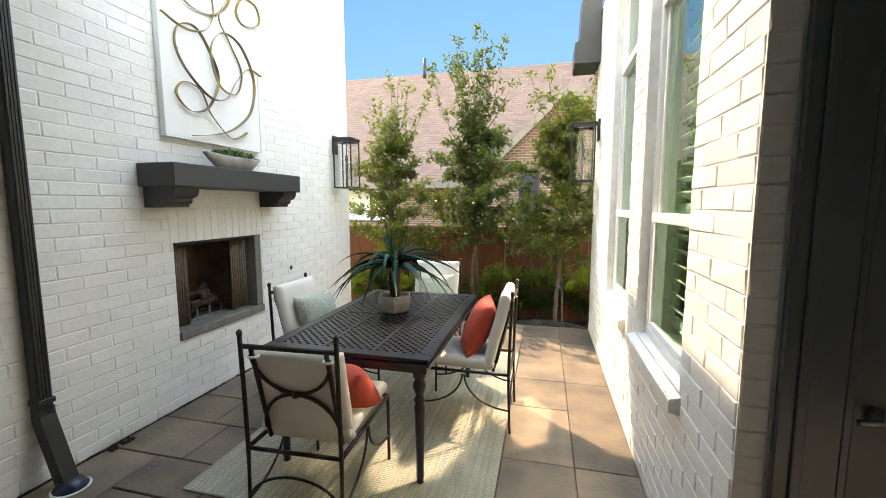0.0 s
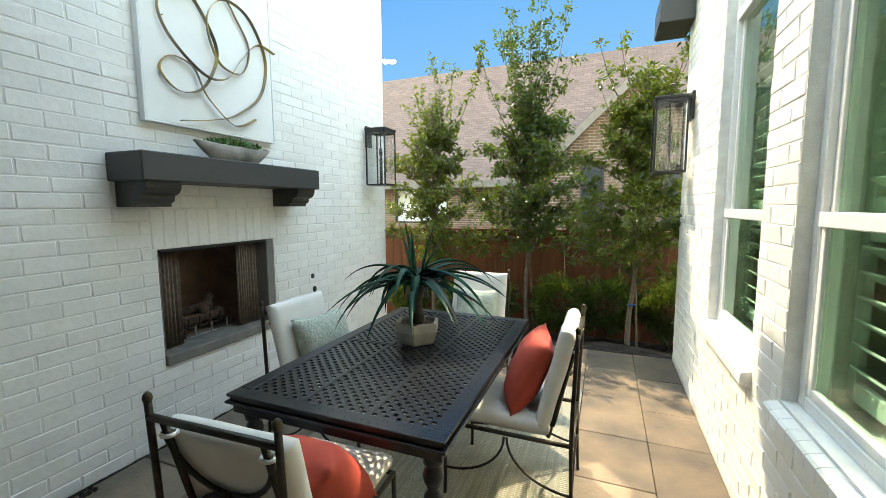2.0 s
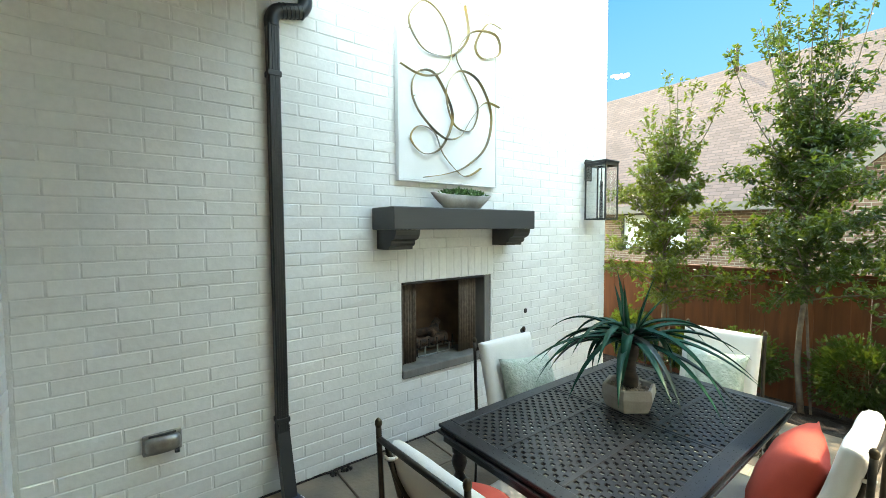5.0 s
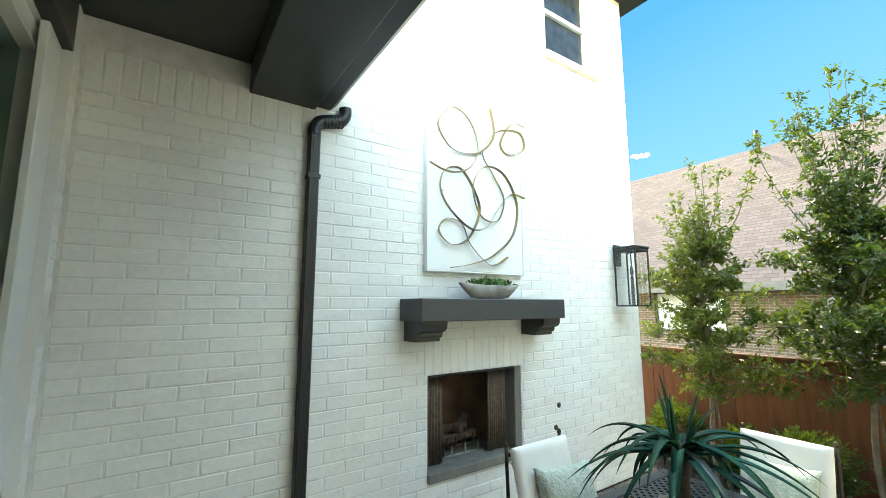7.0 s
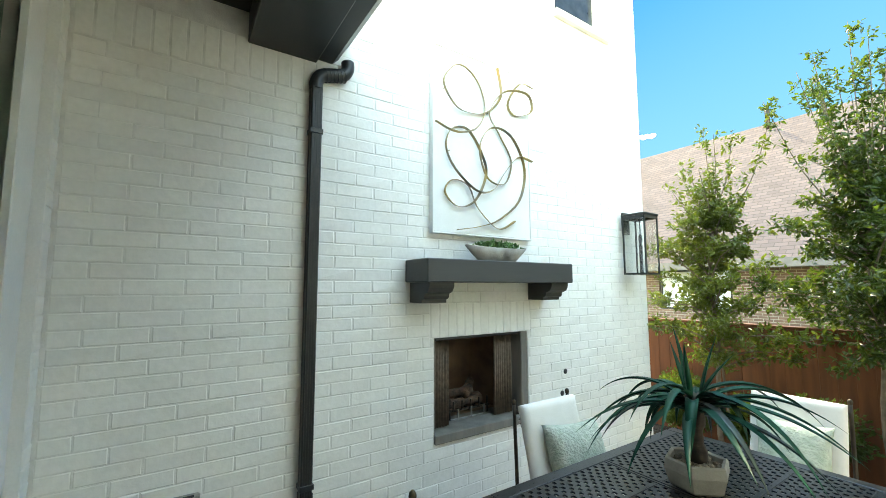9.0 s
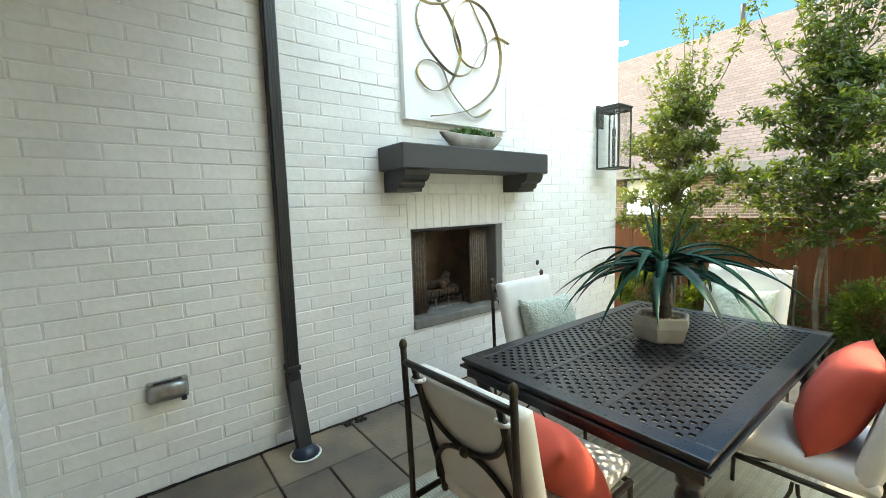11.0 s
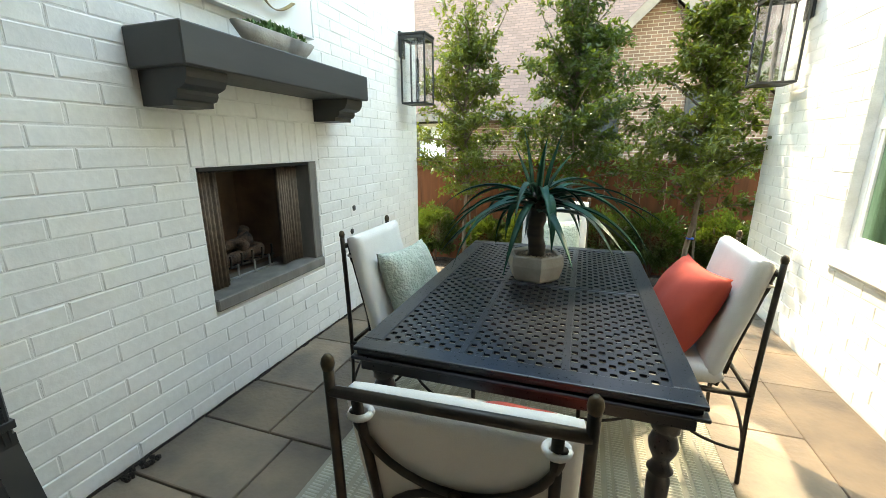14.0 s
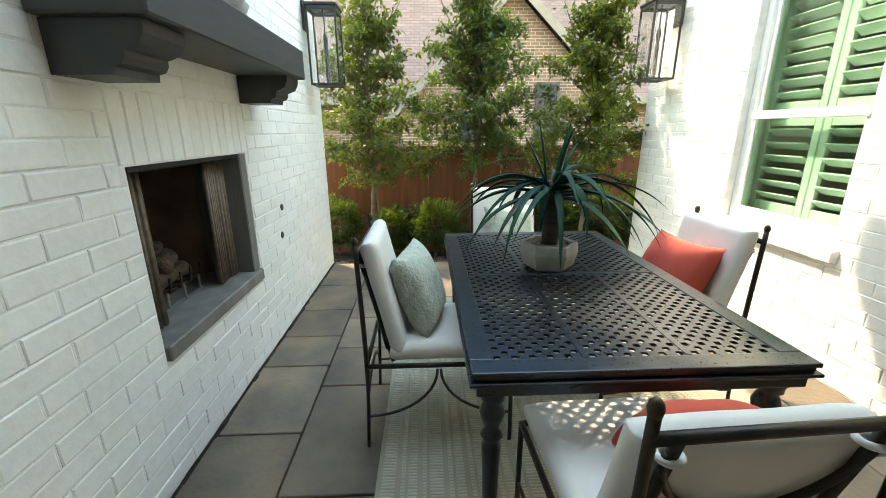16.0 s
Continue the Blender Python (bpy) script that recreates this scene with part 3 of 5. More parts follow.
for side, n in ((-1, 6), (1, 8)):
    bm = bmesh.new()
    cols = n * 6
    a, wd = (-hw + 0.03, 0.16) if side < 0 else (hw - 0.30, 0.20)
    rows = [[bm.verts.new((-0.10 + 0.016 * math.sin(k / 6 * 2 * math.pi) + 0.006 * math.sin(k * 0.9), a + wd * k / cols, z)) for k in range(cols + 1)] for z in (0.075, 0.35, ht - 0.03)]
    for r0, r1 in zip(rows, rows[1:]):
        for k in range(cols):
            bm.faces.new((r0[k], r0[k + 1], r1[k + 1], r1[k]))
    o = part("mesh_curtain", bm, M_MESH, fp, "gathered metal mesh curtain", True)
    o.modifiers.new("thick", "SOLIDIFY").thickness = 0.003
part("curtain_rod", tube(bmesh.new(), [(-0.10, -hw + 0.025, ht - 0.03), (-0.10, hw - 0.08, ht - 0.03)], 0.005, 8), M_IRON, fp)
gr = bmesh.new()
for k in range(5):
    yy = -0.17 + 0.085 * k
    tube(gr, spline([(-0.40, yy, 0.13), (-0.22, yy, 0.13), (-0.19, yy, 0.15), (-0.185, yy, 0.21)], 4), 0.007, 6)
tube(gr, [(-0.21, -0.21, 0.13), (-0.21, 0.21, 0.13)], 0.008, 6)
tube(gr, [(-0.38, -0.21, 0.13), (-0.38, 0.21, 0.13)], 0.008, 6)
for yy in (-0.19, 0.19):
    for xx in (-0.21, -0.38):
        tube(gr, [(xx, yy, 0.062), (xx, yy, 0.13)], 0.007, 6)
for yy in (-0.13, 0.0, 0.13):
    part("grate_upright", boxed(-0.182, -0.174, yy - 0.007, yy + 0.007, 0.062, 0.150, bevel=0.002), M_STEEL, fp, "bright steel upright")
part("grate_foot", boxed(-0.190, -0.176, -0.20, 0.20, 0.066, 0.078, bevel=0.002), M_STEEL, fp, "bright steel front bar")
part("log_grate", gr, M_IRON, fp, "dark iron log grate")
random.seed(5)
for (xa, ya, za), (xb, yb, zb), r in (((-0.36, -0.22, 0.17), (-0.34, 0.20, 0.17), 0.048), ((-0.26, -0.20, 0.165), (-0.27, 0.16, 0.17), 0.042), ((-0.36, -0.12, 0.22), (-0.24, 0.05, 0.27), 0.042), ((-0.24, -0.02, 0.23), (-0.37, 0.14, 0.30), 0.040)):
    pts = [Vector((xa, ya, za)).lerp(Vector((xb, yb, zb)), k / 7) + Vector((random.uniform(-.008, .008), 0, random.uniform(-.008, .008))) for k in range(8)]
    part("fire_log", tube(bmesh.new(), pts, [r * random.uniform(0.8, 1.12) for _ in pts], 9), M_LOG, fp, "charred ceramic log", True)

# mantel shelf
mt = thing("mantel_shelf", pose(WX, 3.482, 1.640), "thick charcoal mantel shelf on two moulded corbels", "mantel")
part("shelf_board", boxed(0.002, 0.306, -0.702, 0.702, 0.0, 0.155, bevel=0.006), M_MANTEL, mt)
for yy in (-0.566, 0.586):
    prof = [(0.002, -0.140), (0.168, -0.140), (0.170, -0.118), (0.192, -0.112), (0.203, -0.094), (0.203, -0.078), (0.218, -0.074), (0.246, -0.062), (0.262, -0.036), (0.266, -0.016), (0.266, -0.001), (0.002, -0.001)]
    c = extrude_outline(bmesh.new(), prof, "y", yy - 0.098, yy + 0.098)
    part("corbel", c, M_MANTEL, mt)

# bowl with greenery
bowl = thing("planter_bowl", pose(WX + 0.15, 3.50, 1.7955), "boat-shaped grey concrete bowl filled with green succulents", "planter")
bm = bmesh.new()
prev = None
for k, (s, z) in enumerate(((0.35, 0.0), (0.62, 0.012), (0.85, 0.05), (1.0, 0.10), (0.96, 0.104), (0.90, 0.085))):
    ring = [bm.verts.new((0.085 * s * math.cos(a), 0.30 * s * math.sin(a) * (1 if z < 0.09 else 1.02), z + (0.02 * abs(math.sin(a)) ** 3 if z > 0.04 else 0))) for a in [2 * math.pi * j / 32 for j in range(34)]]
    if prev:
        for j in range(34):
            bm.faces.new((prev[j], prev[(j + 1) % 32], ring[(j + 1) % 32], ring[j]))
    else:
        bm.faces.new(ring[::-1])
    prev = ring
bm.faces.new(prev)
part("bowl", bm, M_CONCRETE, bowl, "", True)


def leaf_cloud(places, size, seed, aspect=0.45, droop=0.25):
    """Many small folded leaves at the given places, as one mesh's raw data."""
    rng = np.random.default_rng(seed)
    n = len(places)
    c = np.asarray(places, float)
    d = rng.normal(size=(n, 3))
    d[:, 2] -= droop
    d /= np.linalg.norm(d, axis=1, keepdims=True)
    r = rng.normal(size=(n, 3))
    s = np.cross(d, r)
    s /= np.linalg.norm(s, axis=1, keepdims=True)
    nn = np.cross(d, s)
    ln = size * rng.uniform(0.6, 1.25, (n, 1))
    wd = ln * aspect * 0.5
    v = np.stack([c, c + d * ln * 0.45 + s * wd + nn * wd * 0.35, c + d * ln, c + d * ln * 0.45 - s * wd + nn * wd * 0.35], 1).reshape(-1, 3)
    f = [(4 * i, 4 * i + 1, 4 * i + 2) for i in range(n)] + [(4 * i, 4 * i + 2, 4 * i + 3) for i in range(n)]
    return v.tolist(), f


def leaf_object(name, data, mat, parent, label=""):
    me = bpy.data.meshes.new(name)
    me.from_pydata(data[0], [], data[1])
    me.materials.append(mat)
    ob = new(name, me)
    ob.parent = parent
    if label:
        ob["label"] = label
    return ob


rng = np.random.default_rng(3)
pl = []
for _ in range(420):
    a, s = rng.uniform(0, 2 * math.pi), rng.uniform(0, 1) ** 0.5
    pl.append((0.07 * s * math.cos(a), 0.25 * s * math.sin(a), 0.095 + 0.045 * (1 - s * s) + rng.uniform(-0.02, 0.015)))
leaf_object("succulents", leaf_cloud(pl, 0.035, 4, 0.6, -0.9), M_SUCC, bowl, "small green succulents")

# wall art: panel and gilded ribbon loops
art = thing("wall_art", pose(WX + 0.005, 3.476, 2.012), "white canvas panel with gold and pewter ribbon loops", "wall art")
part("panel", boxed(0, 0.042, -0.488, 0.488, 0, 1.43, bevel=0.004), M_ART, art)
for a, b, c, d in ((-0.500, -0.489, -0.012, 1.442), (0.489, 0.500, -0.012, 1.442), (-0.489, 0.489, -0.012, -0.001), (-0.489, 0.489, 1.431, 1.442)):
    part("frame_strip", boxed(0, 0.048, a, b, c, d, bevel=0.002), M_ART, art, "thin white edge strip")
RIBBON_A = [(-0.49, 0.82), (-0.37, 0.78), (-0.25, 0.78), (-0.10, 0.85), (-0.01, 1.01), (-0.05, 1.19), (-0.16, 1.30), (-0.30, 1.31), (-0.42, 1.16), (-0.36, 1.03), (-0.23, 0.96), (0.0, 1.0), (0.16, 1.18), (0.12, 1.41)]
RIBBON_B = [(0.53, 1.34), (0.37, 1.34), (0.24, 1.14), (0.32, 1.05), (0.51, 1.13), (0.46, 1.27), (0.19, 1.22), (0.03, 1.0), (0.14, 0.84), (0.27, 0.64), (0.19, 0.44), (0.0, 0.46), (-0.08, 0.70), (0.05, 0.88), (0.27, 0.85), (0.42, 0.61), (0.36, 0.33), (0.13, 0.14), (-0.09, 0.06), (-0.30, 0.02)]
RIBBON_C = [(0.52, 0.68), (0.35, 0.69), (0.19, 0.53), (0.06, 0.37), (-0.11, 0.34), (-0.31, 0.48), (-0.39, 0.64), (-0.34, 0.79), (-0.19, 0.82), (-0.06, 0.65), (-0.02, 0.48), (-0.13, 0.26), (-0.29, 0.20), (-0.40, 0.30), (-0.33, 0.40), (-0.19, 0.37), (-0.11, 0.21), (0.06, 0.07), (0.17, 0.07), (0.30, 0.14)]


def ribbon(path, phase):
    """A flat metal band standing on its edge off the panel, twisting a little on its way."""
    pts = spline([(0.066, y, z) for y, z in path], 9)
    pts = [Vector(p) for p in pts]
    bm = bmesh.new()
    rings = []
    for i, p in enumerate(pts):
        d = (pts[min(i + 1, len(pts) - 1)] - pts[max(i - 1, 0)]).normalized()
        out, side = Vector((1, 0, 0)), Vector((0, -d.z, d.y)).normalized()
        a = 0.45 * math.sin(i * 0.045 + phase)
        w, th = out * math.cos(a) + side * math.sin(a), side * math.cos(a) - out * math.sin(a)
        q = p + out * 0.010 * math.sin(i * 0.11 + phase)
        rings.append([bm.verts.new(q + w * u + th * v) for u, v in ((-0.011, -0.0022), (0.011, -0.0022), (0.011, 0.0022), (-0.011, 0.0022))])
    for r0, r1 in zip(rings, rings[1:]):
        for k in range(4):
            bm.faces.new((r0[k], r0[(k + 1) % 4], r1[(k + 1) % 4], r1[k]))
    bm.faces.new(rings[0][::-1])
    bm.faces.new(rings[-1])
    return bm


for i, path in enumerate((RIBBON_A, RIBBON_B, RIBBON_C)):
    part("ribbon", ribbon(path, i * 2.0), M_GOLD, art, "twisting gold and pewter metal band")
for y, z in ((-0.40, 1.10), (0.02, 1.0), (0.42, 0.62), (-0.36, 0.62), (0.06, 0.10)):
    part("stand_off", tube(bmesh.new(), [(0.040, y, z), (0.060, y, z)], 0.004, 6), M_GOLD, art)

# wall vent holes and the hose box
for yy, zz in ((4.42, 0.85), (4.37, 0.665)):
    bm = lathe(bmesh.new(), [(0.023, 0), (0.024, 0.006), (0.018, 0.011), (0.008, 0.013), (0.001, 0.0132)], 14)
    bmesh.ops.transform(bm, matrix=pose(WX - 0.004, yy, zz, 0, 90, 0), verts=bm.verts)
    solid("pipe_cap", bm, M_BLACK, "small dark round gas valve cap on the brick wall", "pipe cap", smooth=True, group="valve caps")
ob = thing("outlet_box", pose(WX, 1.515, 0.515), "weathered metal outlet cover on the painted brick wall", "outlet")
part("box_body", boxed(-0.004, 0.026, -0.088, 0.088, -0.056, 0.056, bevel=0.012, seg=2), M_STEEL, ob)
bm = bmesh.new()
prev = None
for d_, k_ in ((0.0265, 1.0), (0.040, 0.98), (0.054, 0.88), (0.062, 0.66), (0.065, 0.3)):
    ring = []
    for j in range(24):
        a = 2 * math.pi * j / 24
        ca, sa = math.cos(a), math.sin(a)
        ring.append(bm.verts.new((d_, 0.082 * k_ * math.copysign(abs(ca) ** 0.55, ca), 0.047 * k_ * math.copysign(abs(sa) ** 0.55, sa))))
    if prev:
        for j in range(24):
            bm.faces.new((prev[j], prev[(j + 1) % 24], ring[(j + 1) % 24], ring[j]))
    prev = ring
bm.faces.new(prev)
part("lid", bm, M_STEEL, ob, "domed weather lid", True)
part("hinge", tube(bmesh.new(), [(0.036, -0.06, 0.052), (0.036, 0.06, 0.052)], 0.006, 8), M_BLACK, ob)
part("latch", boxed(0.028, 0.062, 0.050, 0.074, -0.058, -0.040, bevel=0.004), M_BLACK, ob, "dark latch")

# downspout
ds = thing("downspout", pose(WX, 2.122, 0.0), "black corrugated metal downspout strapped to the white brick", "downspout")
bm = boxed(0.006, 0.072, -0.034, 0.034, 0.40, 2.86, bevel=0.006)
part("pipe", bm, M_BLACK, ds)
for k in range(4):
    part("rib", boxed(0.0722, 0.076, -0.026 + 0.0147 * k, -0.018 + 0.0147 * k, 0.41, 2.85), M_BLACK, ds)
bm = tube(bmesh.new(), spline([(0.04, 0, 2.84), (0.04, 0.0, 2.89), (0.04, 0.03, 2.94), (0.04, 0.10, 2.965), (0.04, 0.17, 2.985), (0.04, 0.20, 3.03), (0.04, 0.20, 3.08)], 5), 0.042, 12)
part("elbow", bm, M_BLACK, ds, "crimped elbow", True)
for k in range(6):
    bm = tube(bmesh.new(), [(0.04, 0.05 + 0.024 * k, 2.949 + 0.006 * k), (0.04, 0.056 + 0.024 * k, 2.951 + 0.006 * k)], 0.046, 12)
    part("crimp", bm, M_BLACK, ds)
bm = bmesh.new()
extrude_outline(bm, [(0.008, 0.44), (0.072, 0.44), (0.074, 0.40), (0.20, 0.04), (0.215, 0.0), (0.135, 0.0), (0.008, 0.36)], "y", -0.036, 0.036)
part("kick_out", bm, M_BLACK, ds, "slanted foot of the pipe")
bm = lathe(bmesh.new(), [(0.075, 0), (0.078, 0.012), (0.062, 0.03), (0.05, 0.05)], 18, 0.185, 0)
part("drain_collar", bm, M_DRAIN, ds, "round dark blue drain collar on the floor", True)
part("collar_rim", lathe(bmesh.new(), [(0.079, 0.0), (0.088, 0.001), (0.089, 0.005), (0.082, 0.008), (0.079, 0.006)], 20, 0.185, 0), M_TRIM, ds, "thin white rim", True)
for zz in (2.55, 0.46):
    part("strap", boxed(0.002, 0.080, -0.040, 0.040, zz, zz + 0.03, bevel=0.002), M_BLACK, ds)


# ---------------------------------------------------------------- lanterns
def lantern(m, label):
    """Local: wall at x = 0, the lamp reaches to +x, z from the bottom."""
    t = thing("wall_lantern", m, label, "wall lamp", "patio wall lanterns")
    part("backplate", boxed(0.001, 0.022, -0.06, 0.06, 0.43, 0.66, bevel=0.004), M_BLACK, t)
    part("arm", boxed(0.02, 0.10, -0.018, 0.018, 0.60, 0.63, bevel=0.003), M_BLACK, t)
    a, b, w, h = 0.055, 0.285, 0.115, 0.60
    part("roof", boxed(a - 0.015, b + 0.015, -w - 0.015, w + 0.015, h, h + 0.022, bevel=0.004), M_BLACK, t)
    for x in (a, b):
        for y in (-w, w):
            part("corner_bar", boxed(x - 0.007, x + 0.007, y - 0.007, y + 0.007, 0.016, h), M_BLACK, t)
    for z0, z1 in ((0, 0.016), (h - 0.03, h - 0.002)):
        for y in (-w, w):
            part("rim_bar", boxed(a + 0.007, b - 0.007, y - 0.006, y + 0.006, z0, z1), M_BLACK, t)
        for x in (a, b):
            part("rim_bar", boxed(x - 0.006, x + 0.006, -w - 0.007, w + 0.007, z0 + 0.001, z1 - 0.001), M_BLACK, t)
    for y in (-w, w):
        part("pane", boxed(a + 0.008, b - 0.008, y - 0.0015, y + 0.0015, 0.018, h - 0.032), M_CLEAR, t, "clear glass side").visible_shadow = False
    part("pane", boxed(b - 0.0015, b + 0.0015, -w + 0.008, w - 0.008, 0.018, h - 0.032), M_CLEAR, t, "clear glass front").visible_shadow = False
    part("floor_plate", boxed(a + 0.008, b - 0.008, -w + 0.008, w - 0.008, 0.004, 0.010), M_BLACK, t)
    c = (a + b) / 2
    part("candle_sleeve", lathe(bmesh.new(), [(0.022, 0.010), (0.022, 0.02), (0.017, 0.025), (0.017, 0.30), (0.012, 0.31), (0.02, 0.36), (0.016, 0.40), (0.004, 0.43)], 14, c, 0), M_CANDLE, t, "dark candle sleeve with bulb", True)
    part("stem", tube(bmesh.new(), [(c, 0, 0.43), (c, 0, h)], 0.006, 8), M_BLACK, t)
    return t


lantern(pose(WX, 5.43, 1.73), "black square glass lantern on the fireplace wall")
lantern(pose(EX, 5.37, 1.765, 0, 0, 180), "black square glass lantern on the window wall")

# earth-filled gap between the slabs and the brick
gap = bmesh.new()
random.seed(6)
y = 0.92
while y < 5.74:
    step = random.uniform(0.03, 0.09)
    box(gap, WX, WX + random.uniform(0.008, 0.022), y, min(y + step, 5.755), -0.02, random.uniform(0.002, 0.007))
    y += step
for k in range(26):
    s = random.uniform(0.006, 0.016)
    bmesh.ops.create_icosphere(gap, subdivisions=1, radius=s, matrix=Matrix.Translation((WX + 0.03 + random.uniform(0, 0.05), 2.49 + random.uniform(-0.07, 0.07), s * 0.6)))
tagged(solid("trim_gap", gap, M_MULCH, "dark earth-filled gap along the foot of the wall", "trim", "structure"))

# ---------------------------------------------------------------- rug
RX0, RX1, RY0, RY1 = -1.53, 0.095, 2.25, 4.75
rug = tagged(new("rug", mesh_of(boxed(RX0, RX1, RY0, RY1, 0.001, 0.010, bevel=0.003), "rug", M_RUG)), "pale sage flatweave outdoor rug with ribbed bands on the slabs", "rug")
verts, faces = [], []
random.seed(2)
x, band = RX0 + 0.02, 0
while x < RX1 - 0.05:
    wdt = (0.055, 0.018, 0.035, 0.018)[band % 4]
    y = RY0 + 0.012
    while y < RY1 - 0.02:
        k = len(verts)
        h = 0.0125 + random.uniform(0, 0.0012)
        verts += [(x, y, 0.0098), (x + wdt, y, 0.0098), (x + wdt, y + 0.011, 0.0098), (x, y + 0.011, 0.0098), (x + 0.003, y + 0.003, h), (x + wdt - 0.003, y + 0.003, h), (x + wdt - 0.003, y + 0.008, h), (x + 0.003, y + 0.008, h)]
        faces += [tuple(k + i for i in f) for f in ((4, 5, 6, 7), (0, 1, 5, 4), (1, 2, 6, 5), (2, 3, 7, 6), (3, 0, 4, 7))]
        y += 0.0155
    x += wdt + (0.012 if band % 2 else 0.022)
    band += 1
me = bpy.data.meshes.new("rug_ribs")
me.from_pydata(verts, [], faces)
me.materials.append(M_RUG_RIB)
rb = new("rug_ribs", me)
rb.parent = rug
rb["label"] = "raised pale woven ribs"
rb["kind"] = "stuff"

# ---------------------------------------------------------------- table
TX0, TX1, TY0, TY1, TZ = -1.20, -0.235, 2.53, 4.075, 0.735
tb = thing("patio_table", pose((TX0 + TX1) / 2, (TY0 + TY1) / 2, 0.010), "black cast-aluminium dining table with pierced lattice top", "table")
TW, TL, TH = (TX1 - TX0) / 2, (TY1 - TY0) / 2, TZ - 0.010


def pierced(x0, x1, y0, y1, z0, z1, cell):
    """A plate with staggered lozenge holes that go right through it."""
    nx, ny = max(1, round((x1 - x0) / cell)), max(1, round((y1 - y0) / cell))
    cx, cy = (x1 - x0) / nx, (y1 - y0) / ny
    bm = bmesh.new()
    grid = {}

    def vert(i, j, top):
        if (i, j, top) not in grid:
            grid[i, j, top] = bm.verts.new((x0 + i * cx, y0 + j * cy, z1 if top else z0))
        return grid[i, j, top]
    for i in range(nx):
        for j in range(ny):
            sq = [[vert(i + a, j + b, t) for a, b in ((0, 0), (1, 0), (1, 1), (0, 1))] for t in (1, 0)]
            if (i + j) % 2:
                bm.faces.new(sq[0])
                bm.faces.new(sq[1][::-1])
                continue
            mx, my, rx, ry = x0 + (i + .5) * cx, y0 + (j + .5) * cy, cx * 0.45, cy * 0.45
            hole = [[bm.verts.new((mx + rx * k * math.cos(a), my + ry * k * math.sin(a), z)) for a, k in [(math.radians(225 + 45 * q), 1.12 if q % 2 == 0 else 0.9) for q in range(8)]] for z in (z1, z0)]
            for t in (0, 1):
                h = hole[t]
                for q in range(4):
                    f = [sq[t][q], sq[t][(q + 1) % 4], h[(2 * q + 2) % 8], h[2 * q + 1], h[2 * q]]
                    bm.faces.new(f if t == 0 else f[::-1])
            for q in range(8):
                bm.faces.new((hole[0][q], hole[0][(q + 1) % 8], hole[1][(q + 1) % 8], hole[1][q]))
    return bm


rim = 0.068
for ya, yb in ((-TL + rim, -0.0185), (0.0185, TL - rim)):
    for xa, xb in ((-TW + rim, -0.160), (-0.140, 0.140), (0.160, TW - rim)):
        part("lattice_panel", pierced(xa, xb, ya, yb, TH - 0.010, TH - 0.003, 0.0245), M_TABLE, tb, "pierced lattice panel")
    for xc in (-0.15, 0.15):
        part("divider", boxed(xc - 0.0098, xc + 0.0098, ya, yb, TH - 0.018, TH - 0.001, bevel=0.001), M_TABLE, tb)
part("seam_bar", boxed(-TW + rim, TW - rim, -0.018, -0.002, TH - 0.02, TH, bevel=0.003), M_TABLE, tb)
part("seam_bar", boxed(-TW + rim, TW - rim, 0.002, 0.018, TH - 0.02, TH, bevel=0.003), M_TABLE, tb)
for k, (out, z0, z1) in enumerate(((0.0, TH - 0.014, TH), (-0.008, TH - 0.030, TH - 0.0145), (0.006, TH - 0.042, TH - 0.0305), (-0.016, TH - 0.085, TH - 0.0425))):
    inn = rim if k == 0 else 0.045
    for a, b, c, d in ((-TW - out, TW + out, -TL - out, -TL + inn), (-TW - out, TW + out, TL - inn, TL + out), (-TW - out, -TW + inn, -TL + inn, TL - inn), (TW - inn, TW + out, -TL + inn, TL - inn)):
        part("rim_moulding" if k < 3 else "apron", boxed(a, b, c, d, z0, z1, bevel=0.004, seg=2), M_TABLE, tb)
leg_prof = [(0.016, 0), (0.022, 0.008), (0.017, 0.022), (0.022, 0.034), (0.021, 0.10), (0.027, 0.36), (0.030, 0.44), (0.024, 0.462), (0.034, 0.475), (0.024, 0.49), (0.021, 0.505), (0.034, 0.535), (0.038, 0.556), (0.031, 0.58), (0.024, 0.592), (0.036, 0.602), (0.036, 0.615), (0.042, 0.63), (0.042, TH - 0.043)]
leg_me = mesh_of(lathe(bmesh.new(), leg_prof, 18), "leg", M_TABLE, True)
for sx in (-1, 1):
    for sy in (-1, 1):
        o = new("leg", leg_me)
        o.parent = tb
        o.location = (sx * (TW - 0.07), sy * (TL - 0.07), 0)


